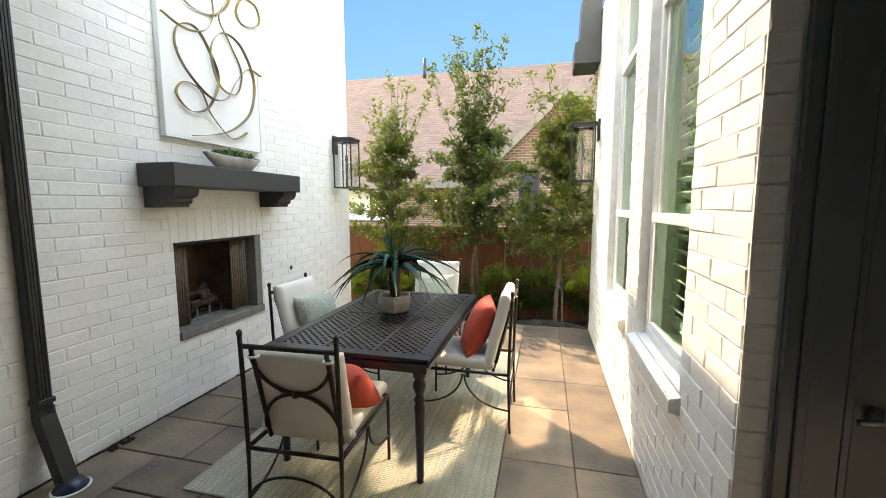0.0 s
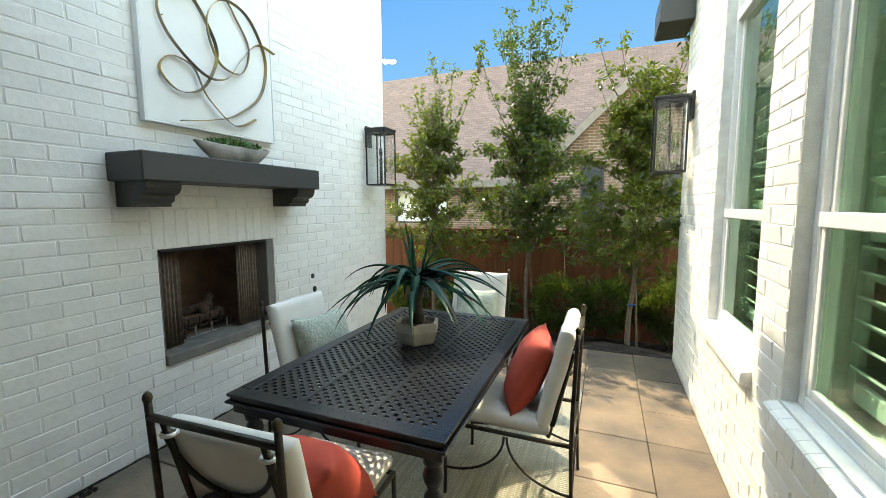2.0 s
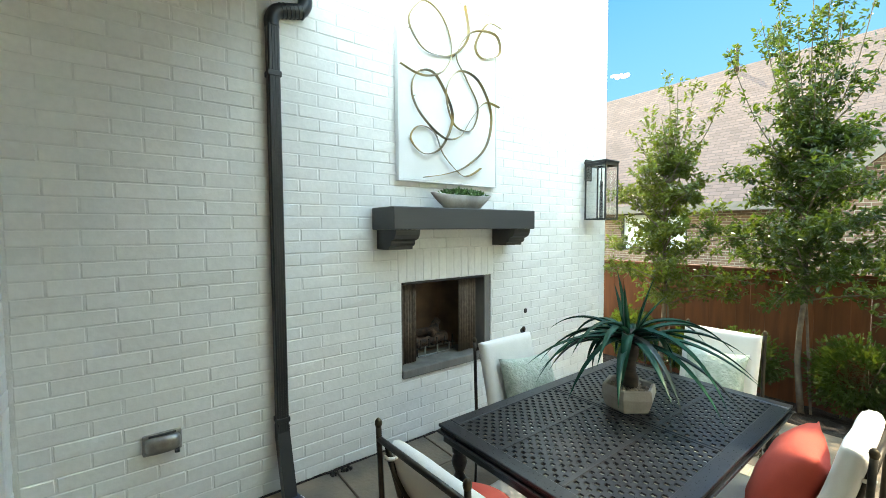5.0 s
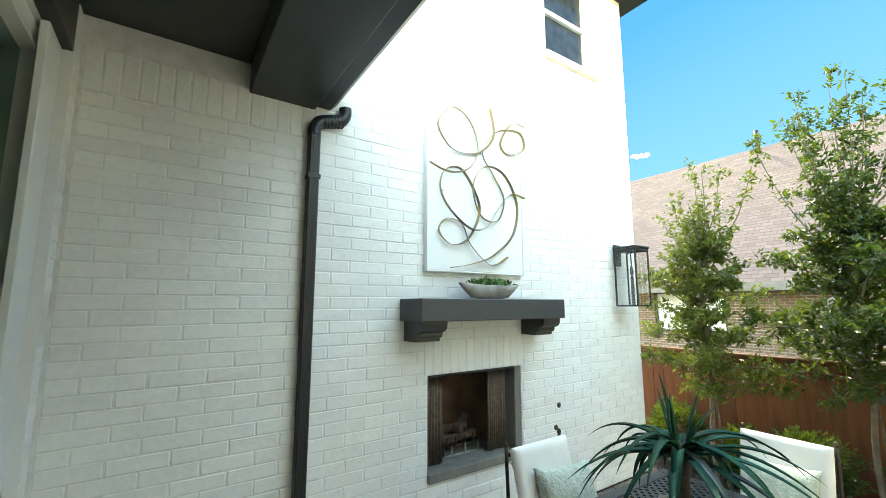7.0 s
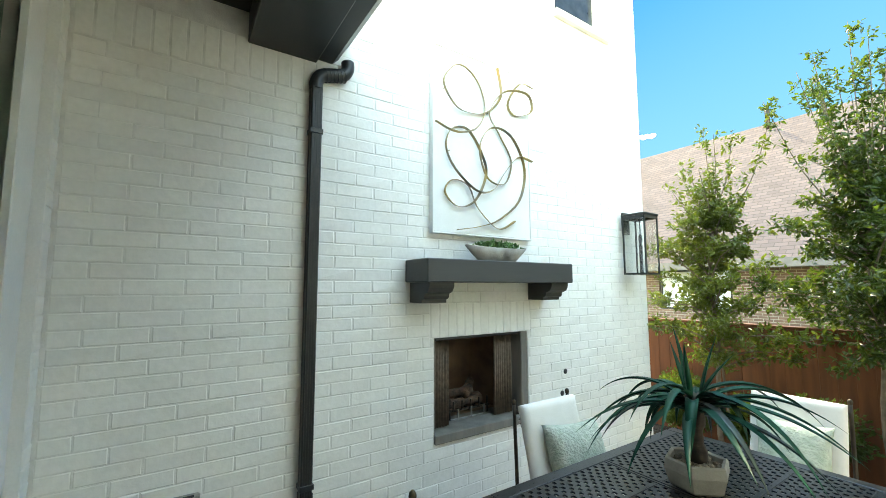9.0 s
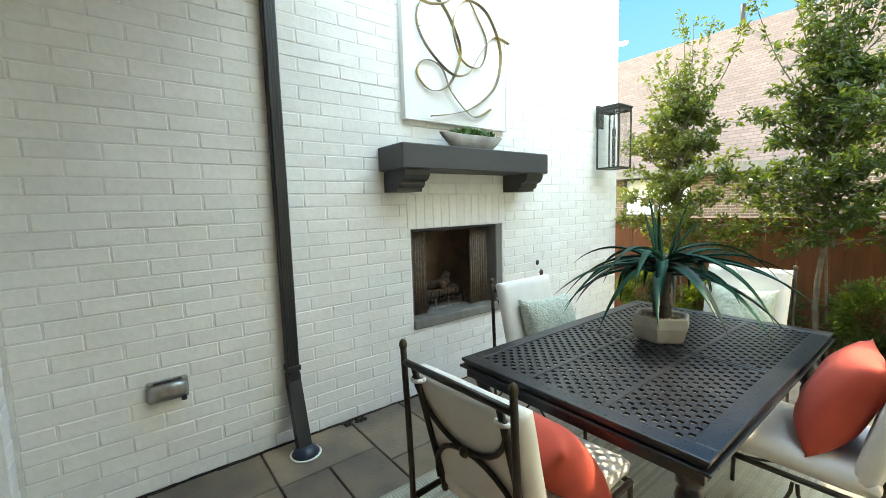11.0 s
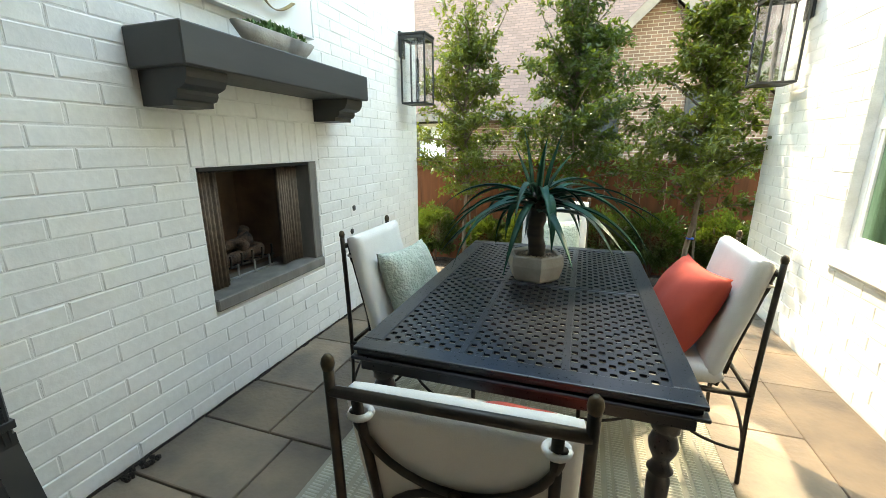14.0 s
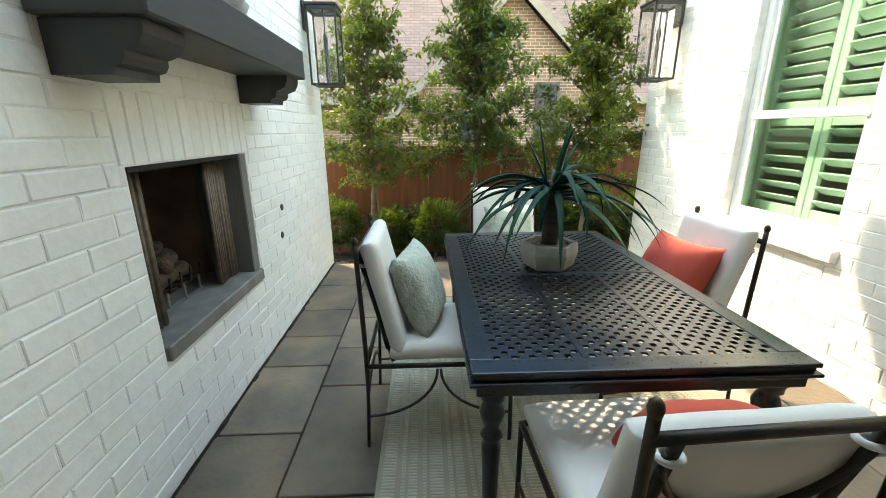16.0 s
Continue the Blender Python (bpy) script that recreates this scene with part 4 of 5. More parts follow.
# ---------------------------------------------------------------- chairs
def chair(m, label):
    """Local: the rear posts stand on x = +-0.245 at y = 0, the seat looks to +y."""
    t = thing("patio_chair", m, label, "chair", "chairs round the table")
    hw_, dep, sz = 0.230, 0.63, 0.40
    for sx in (-1, 1):
        x = sx * hw_
        part("rear_post", tube(bmesh.new(), spline([(x, 0.0, 0), (x, 0.012, 0.4), (x, -0.005, 0.935)], 5), [0.0085] * 5 + [0.0105] * 6, 9), M_IRON, t, "", True)
        part("finial", lathe(bmesh.new(), [(0.006, 0.925), (0.011, 0.931), (0.0135, 0.943), (0.011, 0.954), (0.005, 0.961)], 12, x, -0.005), M_BRASS, t, "aged ball finial", True)
        part("front_leg", tube(bmesh.new(), [(x, dep, 0), (x, dep - 0.005, sz)], 0.0095, 9), M_IRON, t, "", True)
        part("side_rail", tube(bmesh.new(), [(x, 0.01, sz), (x, dep - 0.003, sz)], 0.011, 8), M_IRON, t, "", True)
        for y0_, dy in ((0.004, 1), (dep - 0.002, -1)):
            arc = [(x, y0_ + dy * 0.305 * math.sin(a), 0.155 + 0.225 * (1 - math.cos(a))) for a in [math.pi / 2 * k / 10 for k in range(11)]]
            part("stretcher_arc", tube(bmesh.new(), arc, 0.0065, 7), M_IRON, t, "", True)
        ib = [(sx * (hw_ - 0.05), -0.002, 0.885), (sx * (hw_ - 0.045), 0.12, sz)]
        part("back_bar", tube(bmesh.new(), ib, 0.0105, 8), M_IRON, t, "", True)
        ring = [(sx * (hw_ - 0.05) + 0.020 * math.cos(a), 0.016 + 0.020 * math.sin(a), 0.835) for a in [2 * math.pi * k / 14 for k in range(15)]]
        part("cushion_tie", tube(bmesh.new(), ring, 0.007, 6), M_CANVAS, t, "white fabric tie loop", True)
    part("top_rail", tube(bmesh.new(), [(-hw_, -0.003, 0.885), (hw_, -0.003, 0.885)], 0.0115, 9), M_IRON, t, "", True)
    for y, z in ((0.01, sz), (dep - 0.005, sz)):
        part("seat_rail", tube(bmesh.new(), [(-hw_, y, z), (hw_, y, z)], 0.010, 8), M_IRON, t, "", True)
    for s in (1, -1):
        arc = []
        for k in range(17):
            a = math.pi * k / 16
            z = (0.845 - 0.185 * math.sin(a)) if s == 1 else (0.46 + 0.195 * math.sin(a))
            y = 0.12 * (0.905 - z) / 0.505 - 0.008
            arc.append((0.19 * math.cos(a), y, z))
        part("back_arc", tube(bmesh.new(), arc, 0.0085, 8), M_IRON, t, "curved bar of the back", True)
    arc = [(hw_ * math.cos(math.pi * k / 16), 0.004, 0.135 + 0.15 * math.sin(math.pi * k / 16)) for k in range(17)]
    part("rear_stretcher", tube(bmesh.new(), arc, 0.0065, 7), M_IRON, t, "", True)
    ro = lathe(bmesh.new(), [(0.004, 0), (0.016, 0.002), (0.018, 0.008), (0.010, 0.016), (0.004, 0.019)], 12)
    bmesh.ops.transform(ro, matrix=pose(0, 0.046, 0.658, 90), verts=ro.verts)
    part("rosette", ro, M_BRASS, t, "small brass rosette", True)
    seat = slab_cushion(0.455, 0.52, 0.085, seed=1.0)
    bmesh.ops.transform(seat, matrix=pose(0, dep - 0.262, sz + 0.011), verts=seat.verts)
    part("seat_cushion", seat, M_CANVAS, t, "off-white canvas seat cushion", True)
    back = slab_cushion(0.456, 0.488, 0.072, seed=4.0)
    bmesh.ops.transform(back, matrix=Matrix.Translation((0, 0.085, 0.614)) @ pose(0, 0, 0, 90 + 13.5) @ pose(0, 0, -0.065), verts=back.verts)
    part("back_cushion", back, M_CANVAS, t, "off-white canvas back cushion", True)
    return t


c1 = chair(pose(-0.748, 2.114, 0.0101, 0, 0, 2.6), "wrought-iron patio chair with off-white cushions at the table's end")
c2 = copy_thing(c1, pose(-1.585, 3.34, 0.001, 0, 0, -90))
c2["label"] = "wrought-iron patio chair with off-white cushions on the fireplace side"
c3 = copy_thing(c1, pose(0.125, 3.445, 0.001, 0, 0, 90))
c3["label"] = "wrought-iron patio chair with off-white cushions in the sun"
c4 = copy_thing(c1, pose(-0.735, 4.66, 0.0101, 0, 0, 180))
c4["label"] = "wrought-iron patio chair with off-white cushions facing the fence side"

for ch in (c2, c3, c4):                   # these three back cushions are pulled up over the top rail
    for ob in ch.children:
        if ob.name.startswith("back_cushion"):
            ob.location = (0, -0.021, 0.076)


def pillow(name, w, d, h, m, mat, label, seed):
    bm = puff(w, d, h, 18, 3.0, 0.10, 0.0, seed, 0.012)
    ob = solid(name, bm, mat, label, "pillow", smooth=True, group="throw pillows")
    ob.matrix_basis = m
    return ob


def seat_pillow(ch, size, lean, turn, dx, dy, dz, mat, label, seed):
    """A pillow stood on its edge on a chair's seat, leaning on the back."""
    m = ch.matrix_basis @ pose(dx, dy, 0.50 + dz, 0, 0, turn) @ pose(0, 0, 0, 90 + lean)
    return pillow("throw_pillow", size, size, 0.17, m, mat, label, seed)


seat_pillow(c1, 0.33, 44, -6, 0.11, 0.295, 0.098, M_RED, "coral red pillow leaning in the end chair", 1.0)
seat_pillow(c3, 0.40, 26, 10, -0.01, 0.245, 0.165, M_RED, "coral red pillow leaning on the sunny chair", 2.0)
seat_pillow(c2, 0.38, 22, -12, -0.02, 0.235, 0.165, M_SAGE, "sage green tufted pillow leaning in the chair", 3.0)
seat_pillow(c4, 0.36, 22, 8, -0.02, 0.22, 0.150, M_SAGE, "pale sage patterned pillow on the far chair", 4.0)

# ---------------------------------------------------------------- potted plant
pot = thing("potted_plant", pose(-0.745, 3.40, TZ + 0.0005, 0, 0, 8), "spiky dark green plant in a faceted concrete pot on the table", "plant")
bm = bmesh.new()
prev = None
for z, r in ((0.0, 0.100), (0.012, 0.116), (0.075, 0.134), (0.116, 0.130), (0.124, 0.123), (0.118, 0.110), (0.098, 0.106)):
    ring = [bm.verts.new((r * math.cos(a), r * math.sin(a), z)) for a in [math.radians(-80 + 60 * k) for k in range(6)]]
    if prev:
        for j in range(6):
            bm.faces.new((prev[j], prev[(j + 1) % 6], ring[(j + 1) % 6], ring[j]))
    else:
        bm.faces.new(ring[::-1])
    prev = ring
bm.faces.new(prev)
part("pot", bm, M_CONCRETE, pot, "faceted concrete pot")
bm = bmesh.new()
random.seed(11)
for _ in range(150):
    a, s = random.uniform(0, 6.283), random.uniform(0, 1) ** 0.5 * 0.088
    bmesh.ops.create_icosphere(bm, subdivisions=1, radius=random.uniform(0.007, 0.013), matrix=Matrix.Translation((s * math.cos(a), s * math.sin(a), 0.102)))
part("pebbles", bm, M_GRAVEL, pot, "brown pebbles")
stem = [(0.006 * math.sin(k * 1.1), 0.006 * math.cos(k * 0.9), 0.09 + 0.031 * k) for k in range(11)]
part("stem", tube(bmesh.new(), stem, [0.040, 0.037, 0.041, 0.036, 0.040, 0.036, 0.041, 0.037, 0.042, 0.036, 0.018], 12), M_STEM, pot, "ringed dark woody stem", True)


def strap_leaf(a, rise, ln, droop, z, wide, mat):
    """An arching keeled strap leaf that leaves the stem towards a."""
    p = Vector((0.030 * math.cos(a), 0.030 * math.sin(a), z))
    d = Vector((math.cos(a) * math.cos(rise), math.sin(a) * math.cos(rise), math.sin(rise)))
    sway = random.uniform(-0.02, 0.02)
    side = Vector((-math.sin(a), math.cos(a), 0))
    bm = bmesh.new()
    rows = []
    n = 14
    for k in range(n + 1):
        f = k / n
        wd = wide * (0.62 + 0.38 * math.sin(min(1, f * 2.6) * math.pi / 2)) * max(0.03, 1 - f ** 1.9)
        nrm = side.cross(d).normalized()
        if nrm.z < 0:
            nrm = -nrm
        up = nrm * wd * 0.55
        rows.append([bm.verts.new(p - side * wd + up), bm.verts.new(p), bm.verts.new(p + side * wd + up), bm.verts.new(p - nrm * 0.005 * (1.1 - f))])
        p = p + d * (ln / n)
        d = (d + Vector((0, 0, -droop)) + side * sway).normalized()
    for r0, r1 in zip(rows, rows[1:]):
        for i, j in ((0, 1), (1, 2), (2, 3), (3, 0)):
            bm.faces.new((r0[i], r0[j], r1[j], r1[i]))
    part("leaf", bm, mat, pot, "", True)


random.seed(15)
for k in range(30):                       # long arching leaves
    strap_leaf(k * 2.39996 + random.uniform(-0.2, 0.2), radians(random.uniform(4, 40)), random.uniform(0.44, 0.56), random.uniform(0.085, 0.13), 0.31 + 0.09 * (k / 29), random.uniform(0.017, 0.023), M_ALOE if k % 6 else M_ALOE_B)
for k in range(7):                        # broad leaves hanging beside the stem
    strap_leaf(k * 0.94 + 0.3, radians(random.uniform(25, 45)), random.uniform(0.26, 0.36), random.uniform(0.22, 0.30), 0.33 + 0.05 * random.random(), random.uniform(0.023, 0.030), M_ALOE)
for k in range(5):                        # young leaves in the heart of the rosette
    strap_leaf(k * 2.1 + 0.5, radians(62 + 5 * k), 0.24 + 0.02 * k, 0.028, 0.38, 0.017, M_ALOE)


# ---------------------------------------------------------------- garden
def twig_leaves(twigs, size, seed, aspect):
    """Leaves in two ranks along each twig (start, way, length, count), folded at the midrib."""
    r = np.random.default_rng(seed)
    cs, ds = [], []
    for p, d, ln, n in twigs:
        u = r.uniform(0.12, 1.0, n)[:, None]
        cs.append(np.array(p) + np.array(d) * u * ln + r.normal(size=(n, 3)) * 0.022)
        ds.append(np.array(d) * 0.55 + r.normal(size=(n, 3)) * 0.62 + np.array([0, 0, -0.12]))
    c, d = np.concatenate(cs), np.concatenate(ds)
    n = len(c)
    d /= np.linalg.norm(d, axis=1, keepdims=True)
    q = r.normal(size=(n, 3)) * 0.75 + np.array([0, 0, 1.0])
    s = np.cross(d, q)
    s /= np.linalg.norm(s, axis=1, keepdims=True)
    nn = np.cross(s, d)
    ln = size * r.uniform(0.55, 1.3, (n, 1))
    wd = ln * aspect * 0.5
    v = np.stack([c, c + d * ln * 0.35 + s * wd + nn * wd * 0.3, c + d * ln * 0.7 + s * wd * 0.75 + nn * wd * 0.2 - nn * ln * 0.03, c + d * ln - nn * ln * 0.1,
                  c + d * ln * 0.7 - s * wd * 0.75 + nn * wd * 0.2 - nn * ln * 0.03, c + d * ln * 0.35 - s * wd + nn * wd * 0.3], 1).reshape(-1, 3)
    f = [(6 * i, 6 * i + 1, 6 * i + 2, 6 * i + 3) for i in range(n)] + [(6 * i, 6 * i + 3, 6 * i + 4, 6 * i + 5) for i in range(n)]
    return v.tolist(), f


def tree(name, x, y, h, crown, low, body, mat, seed, label, shoots, density):
    """A young multi-leader tree: a bushy body from low to body, thin leafy shoots above it up to h."""
    t = thing(name, pose(x, y, -0.27), label, "tree", "young trees along the fence")
    random.seed(seed)
    fork = low + 0.12
    trunk = [(0.025 * math.sin(k * 1.3 + seed), 0.025 * math.cos(k * 1.7 + seed), (body - 0.1) * k / 10) for k in range(11)]
    part("trunk", tube(bmesh.new(), trunk, [0.030 - 0.0020 * k for k in range(11)], 9), M_BARK, t, "", True)

    def on_trunk(z):
        k = min(9.99, max(0, z / (body - 0.1) * 10))
        return Vector(trunk[int(k)]).lerp(Vector(trunk[int(k) + 1]), k % 1)
    twigs = []

    def leafy(pts, f0, span, count, leaves):
        for _ in range(count):
            f = random.uniform(f0, 1.0)
            k = min(len(pts) - 1.01, f * (len(pts) - 1))
            p = Vector(pts[int(k)]).lerp(Vector(pts[int(k) + 1]), k % 1)
            a, e = random.uniform(0, 6.283), radians(random.uniform(-25, 55))
            d = Vector((math.cos(a) * math.cos(e), 0.8 * math.sin(a) * math.cos(e), math.sin(e)))
            twigs.append((tuple(p), tuple(d), span * random.uniform(0.6, 1.25), leaves))
    for k in range(46):                                   # side limbs of the bushy body
        f = (k + random.random()) / 46
        z = fork + (body - 0.25 - fork) * f
        a = k * 2.4 + random.uniform(-0.5, 0.5)
        fat = (0.70 + 0.55 * math.sin(math.pi * min(1, f + 0.22))) * (1 - 0.45 * f ** 2) * random.uniform(0.6, 1.12)
        s0 = on_trunk(z)
        e0 = s0 + Vector((crown * fat * math.cos(a), 0.8 * crown * fat * math.sin(a), random.uniform(-0.12, 0.45) + 0.12 * f))
        pts = spline([s0, s0.lerp(e0, 0.5) + Vector((random.uniform(-.04, .04), random.uniform(-.04, .04), 0.08)), e0], 6)
        part("limb", tube(bmesh.new(), pts, [0.009 * (1 - i / len(pts)) + 0.002 for i in range(len(pts))], 5), M_BARK, t, "", True)
        leafy(pts, 0.14, 0.17, int(16 * density), 19)
    for k in range(shoots):                               # upright shoots that rise out of the body
        a = k * 2.4 + seed
        s0 = on_trunk(body - random.uniform(0.15, 0.7))
        top = body + (h - body) * (1.0 if k == 0 else random.uniform(0.15, 0.9))
        lean = crown * random.uniform(0.2, 0.85) * (0.4 if k == 0 else 1)
        e0 = Vector((s0.x + lean * math.cos(a), s0.y + 0.7 * lean * math.sin(a), top))
        pts = spline([s0, s0.lerp(e0, 0.5) + Vector((0.12 * lean * math.cos(a), 0.05, -0.03)), e0], 8)
        part("limb", tube(bmesh.new(), pts, [0.008 * (1 - i / len(pts)) + 0.0018 for i in range(len(pts))], 5), M_BARK, t, "", True)
        leafy(pts, 0.12, 0.10, int(16 * (top - s0.z)), 10)
    leaf_object("crown", twig_leaves(twigs, 0.056, seed, 0.46), mat, t, "uneven crown of small glossy leaves")
    stake = tube(bmesh.new(), [(0.09, 0.05, -0.02), (0.02, 0.03, 1.25)], 0.012, 7)
    part("stake", stake, M_BARK, t, "thin support stake")
    return t


tree("slender_tree", -1.95, 6.50, 3.72, 0.72, 0.85, 2.85, M_LEAF_A, 21, "young tree with yellow-green leaves beside the fence", 9, 0.85)
tree("slender_tree", -0.71, 6.68, 4.42, 0.84, 1.05, 2.95, M_LEAF_B, 33, "tall young tree with dark green leaves before the fence", 17, 1.15)
tree("slender_tree", 0.51, 6.15, 3.55, 0.74, 0.80, 2.95, M_LEAF_A, 47, "leafy young tree near the window wall", 8, 1.05)


def shrub(x, y, w, d, h, n, seed, label):
    t = thing("hedge_shrub", pose(x, y, -0.2), label, "shrub", "shrubs along the fence")
    r = np.random.default_rng(seed)
    random.seed(seed)
    for k in range(7):
        a = random.uniform(0, 6.283)
        tip = (w * 0.42 * math.cos(a), d * 0.42 * math.sin(a), h * random.uniform(0.6, 0.95))
        part("branch", tube(bmesh.new(), spline([(0, 0, -0.02), (tip[0] * 0.5, tip[1] * 0.5, tip[2] * 0.6), tip], 4), 0.006, 5), M_BARK, t, "", True)
    v = r.normal(size=(n, 3))
    v /= np.linalg.norm(v, axis=1, keepdims=True)
    s = r.uniform(0.30, 1.0, (n, 1)) ** 0.5
    lump = np.array([1 + 0.55 * noise.noise(Vector(q) * 2.3 + Vector((seed, 0, 0))) for q in v.tolist()])[:, None]
    c = v * s * lump * np.array([w / 2, d / 2, h * 0.42]) + np.array([0, 0, h * 0.56])
    leaf_object("foliage", leaf_cloud(c, 0.036, seed, 0.8, 0), M_LEAF_C, t, "dense small dark leaves")
    return t


for i, (x, w, h) in enumerate(((-2.45, 0.6, 0.75), (-1.75, 0.5, 0.62), (-1.2, 0.65, 0.72), (-0.30, 0.75, 0.82), (0.28, 0.7, 0.80), (0.95, 0.6, 0.82), (1.5, 0.7, 0.8))):
    shrub(x, 6.72 + 0.04 * math.sin(i * 2), w, 0.55, h, 5200, 60 + i, "low glossy green shrub at the foot of the fence")
tube_bm = tube(bmesh.new(), [(0.515 + 0.03 * math.cos(a), 6.15 + 0.03 * math.sin(a), 0.42) for a in [6.283 * k / 12 for k in range(13)]], 0.010, 6)
solid("plant_tie", tube_bm, M_BLUETIE, "blue tie round a young tree trunk", "tie", smooth=True)

# fence
fence = thing("fence", pose(0, 7.2, -0.4), "stained cedar board fence behind the shrubs", "fence")
board = mesh_of(boxed(-0.0706, 0.0706, -0.010, 0.010, 0.0, 1.52, bevel=0.003), "board", M_CEDAR)
random.seed(8)
for k in range(64):
    o = new("board", board)
    o.parent = fence
    o.matrix_basis = pose(-4.6 + 0.1415 * k, random.uniform(-0.003, 0.003), random.uniform(-0.004, 0.004), 0, random.uniform(-0.2, 0.2), 0)
part("cap_board", boxed(-4.7, 4.5, -0.07, 0.05, 1.53, 1.565, bevel=0.004), M_CEDAR, fence, "flat top cap board")
part("trim_board", boxed(-4.7, 4.5, -0.034, -0.013, 1.42, 1.525, bevel=0.003), M_CEDAR, fence, "upper trim board")
for x in (-3.05, -0.62, 1.8, 4.2):
    part("post", boxed(x - 0.045, x + 0.045, 0.012, 0.10, 0, 1.53, bevel=0.004), M_CEDAR, fence)

# ---------------------------------------------------------------- neighbour's house
nb = thing("neighbour_house", pose(0, 14.5, -0.5), "brick house with a rose-brown shingle roof beyond the fence", "house")
bm = wall_cells(bmesh.new(), "y", 0.0, 0.3, -16.0, 10.0, 0.0, 2.85, [(-6.9, -4.85, 1.40, 2.62), (-10.5, -9.0, 1.40, 2.62)])
part("wall", bm, M_FARBRICK, nb, "brown brick wall")
bm = bmesh.new()
extrude_outline(bm, [(-0.55, 2.78), (4.5, 7.93), (9.5, 2.78), (9.5, 2.61), (4.5, 7.76), (-0.55, 2.61)], "x", -16.5, 11.0)
part("roof", bm, M_SHINGLE, nb, "rose-brown shingle roof")
part("fascia", boxed(-16.5, 11.0, -0.60, -0.552, 2.59, 2.82), M_FARTRIM, nb, "pale fascia board")
for xa, xb in ((-6.9, -4.85), (-10.5, -9.0)):
    wn_ = part("window", boxed(xa + 0.06, xb - 0.06, 0.10, 0.12, 1.46, 2.56), M_BLIND, nb, "window with a pale lowered blind")
    for a, b, c, d in ((xa, xb, 1.40, 1.46), (xa, xb, 2.56, 2.62), (xa, xa + 0.06, 1.46, 2.56), (xb - 0.06, xb, 1.46, 2.56), ((xa + xb) / 2 - 0.04, (xa + xb) / 2 + 0.04, 1.46, 2.56)):
        part("frame", boxed(a, b, 0.04, 0.098, c, d), M_BLACK, wn_)
vent = part("vent_pipe", tube(bmesh.new(), [(-5.05, 4.3, 7.5), (-5.05, 4.3, 8.53)], 0.075, 12), M_IRON, nb, "dark roof vent pipe", True)
part("flashing", lathe(bmesh.new(), [(0.20, 7.36), (0.14, 7.5), (0.10, 7.62)], 14, -5.05, 4.3), M_IRON, nb, "", True)
gb = thing("gable_wing", pose(0.90, 12.5, -0.5), "brick gable wing of the neighbour's house with pale rake boards", "house")
bm = bmesh.new()
extrude_outline(bm, [(-2.85, 0.0), (2.85, 0.0), (2.85, 2.32), (0, 5.06), (-2.85, 2.32)], "y", 0.0, 0.3)
part("gable_wall", bm, M_FARBRICK, gb, "brown brick gable")
for s in (-1, 1):
    bm = bmesh.new()
    extrude_outline(bm, [(s * 0.0, 5.29), (s * 3.25, 2.18), (s * 3.25, 2.06), (s * 0.0, 5.17)], "y", -0.28, 4.2)
    part("roof_slope", bm, M_SHINGLE, gb, "rose-brown shingle slope")
    bm = bmesh.new()
    extrude_outline(bm, [(s * 0.0, 5.27), (s * 3.22, 2.19), (s * 3.22, 1.93), (s * 0.0, 5.00)], "y", -0.33, -0.285)
    part("rake_board", bm, M_FARTRIM, gb, "pale rake board")
for xa, xb in ((-1.30, -0.75), (0.6, 1.2)):
    wn_ = part("window", boxed(xa + 0.05, xb - 0.05, -0.03, -0.01, 1.35, 2.95), M_DARKGLASS, gb, "dark narrow window")
    for a, b, c, d in ((xa, xb, 1.29, 1.35), (xa, xb, 2.95, 3.02), (xa, xa + 0.05, 1.35, 2.95), (xb - 0.05, xb, 1.35, 2.95), (xa + 0.05, xb - 0.05, 2.42, 2.48)):
        part("frame", boxed(a, b, -0.06, -0.005, c, d), M_BLACK, wn_)

sky_wall = bmesh.new()
box(sky_wall, -170, 130, 80, 80.5, -0.42, 95)
solid("backdrop", sky_wall, M_SKY, "clear blue sky beyond the houses", "sky", "structure")
cl = bmesh.new()
random.seed(3)
for k in range(6):
    bmesh.ops.create_icosphere(cl, subdivisions=3, radius=random.uniform(0.35, 0.65), matrix=Matrix.Translation((-44.6 + 0.55 * k, 79.0, 31.9 + random.uniform(-0.3, 0.3) - 0.12 * k)) @ Matrix.Diagonal((1.3, 0.4, 0.8, 1)))
solid("cloud", cl, M_CLOUD, "small white cloud low in the blue sky", "cloud", "structure", smooth=True)

# ---------------------------------------------------------------- pavers
random.seed(4)
slabs = []


def column(x0, x1, cuts):
    slabs.extend((x0, x1, c, d) for c, d in zip(cuts, cuts[1:]))


# broken courses along the fireplace wall
column(WX + 0.004, -1.95, (0.885, 1.38, 1.92))
column(-1.95, -1.40, (0.885, 1.62, 1.92))
column(WX + 0.004, -1.93, (1.92, 2.47))
column(-1.93, -1.40, (1.92, 2.18, 2.47))
column(WX + 0.004, -1.765, (2.47, 2.855))
column(-1.765, -1.40, (2.47, 2.855))
column(WX + 0.004, -1.91, (2.855, 3.21, 3.78, 4.15, 4.58, 5.12, 5.755))
column(-1.91, -1.40, (2.855, 3.57, 3.98, 4.42, 5.0, 5.755))
# middle, mostly under the rug
for n, (x0, x1) in enumerate(((-1.40, -0.80), (-0.80, -0.40), (-0.40, 0.10))):
    column(x0, x1, (0.885, 1.30 + 0.14 * n, 2.0 - 0.1 * n, 2.75, 3.4 + 0.1 * n, 4.2, 4.8 + 0.12 * n, 5.755))
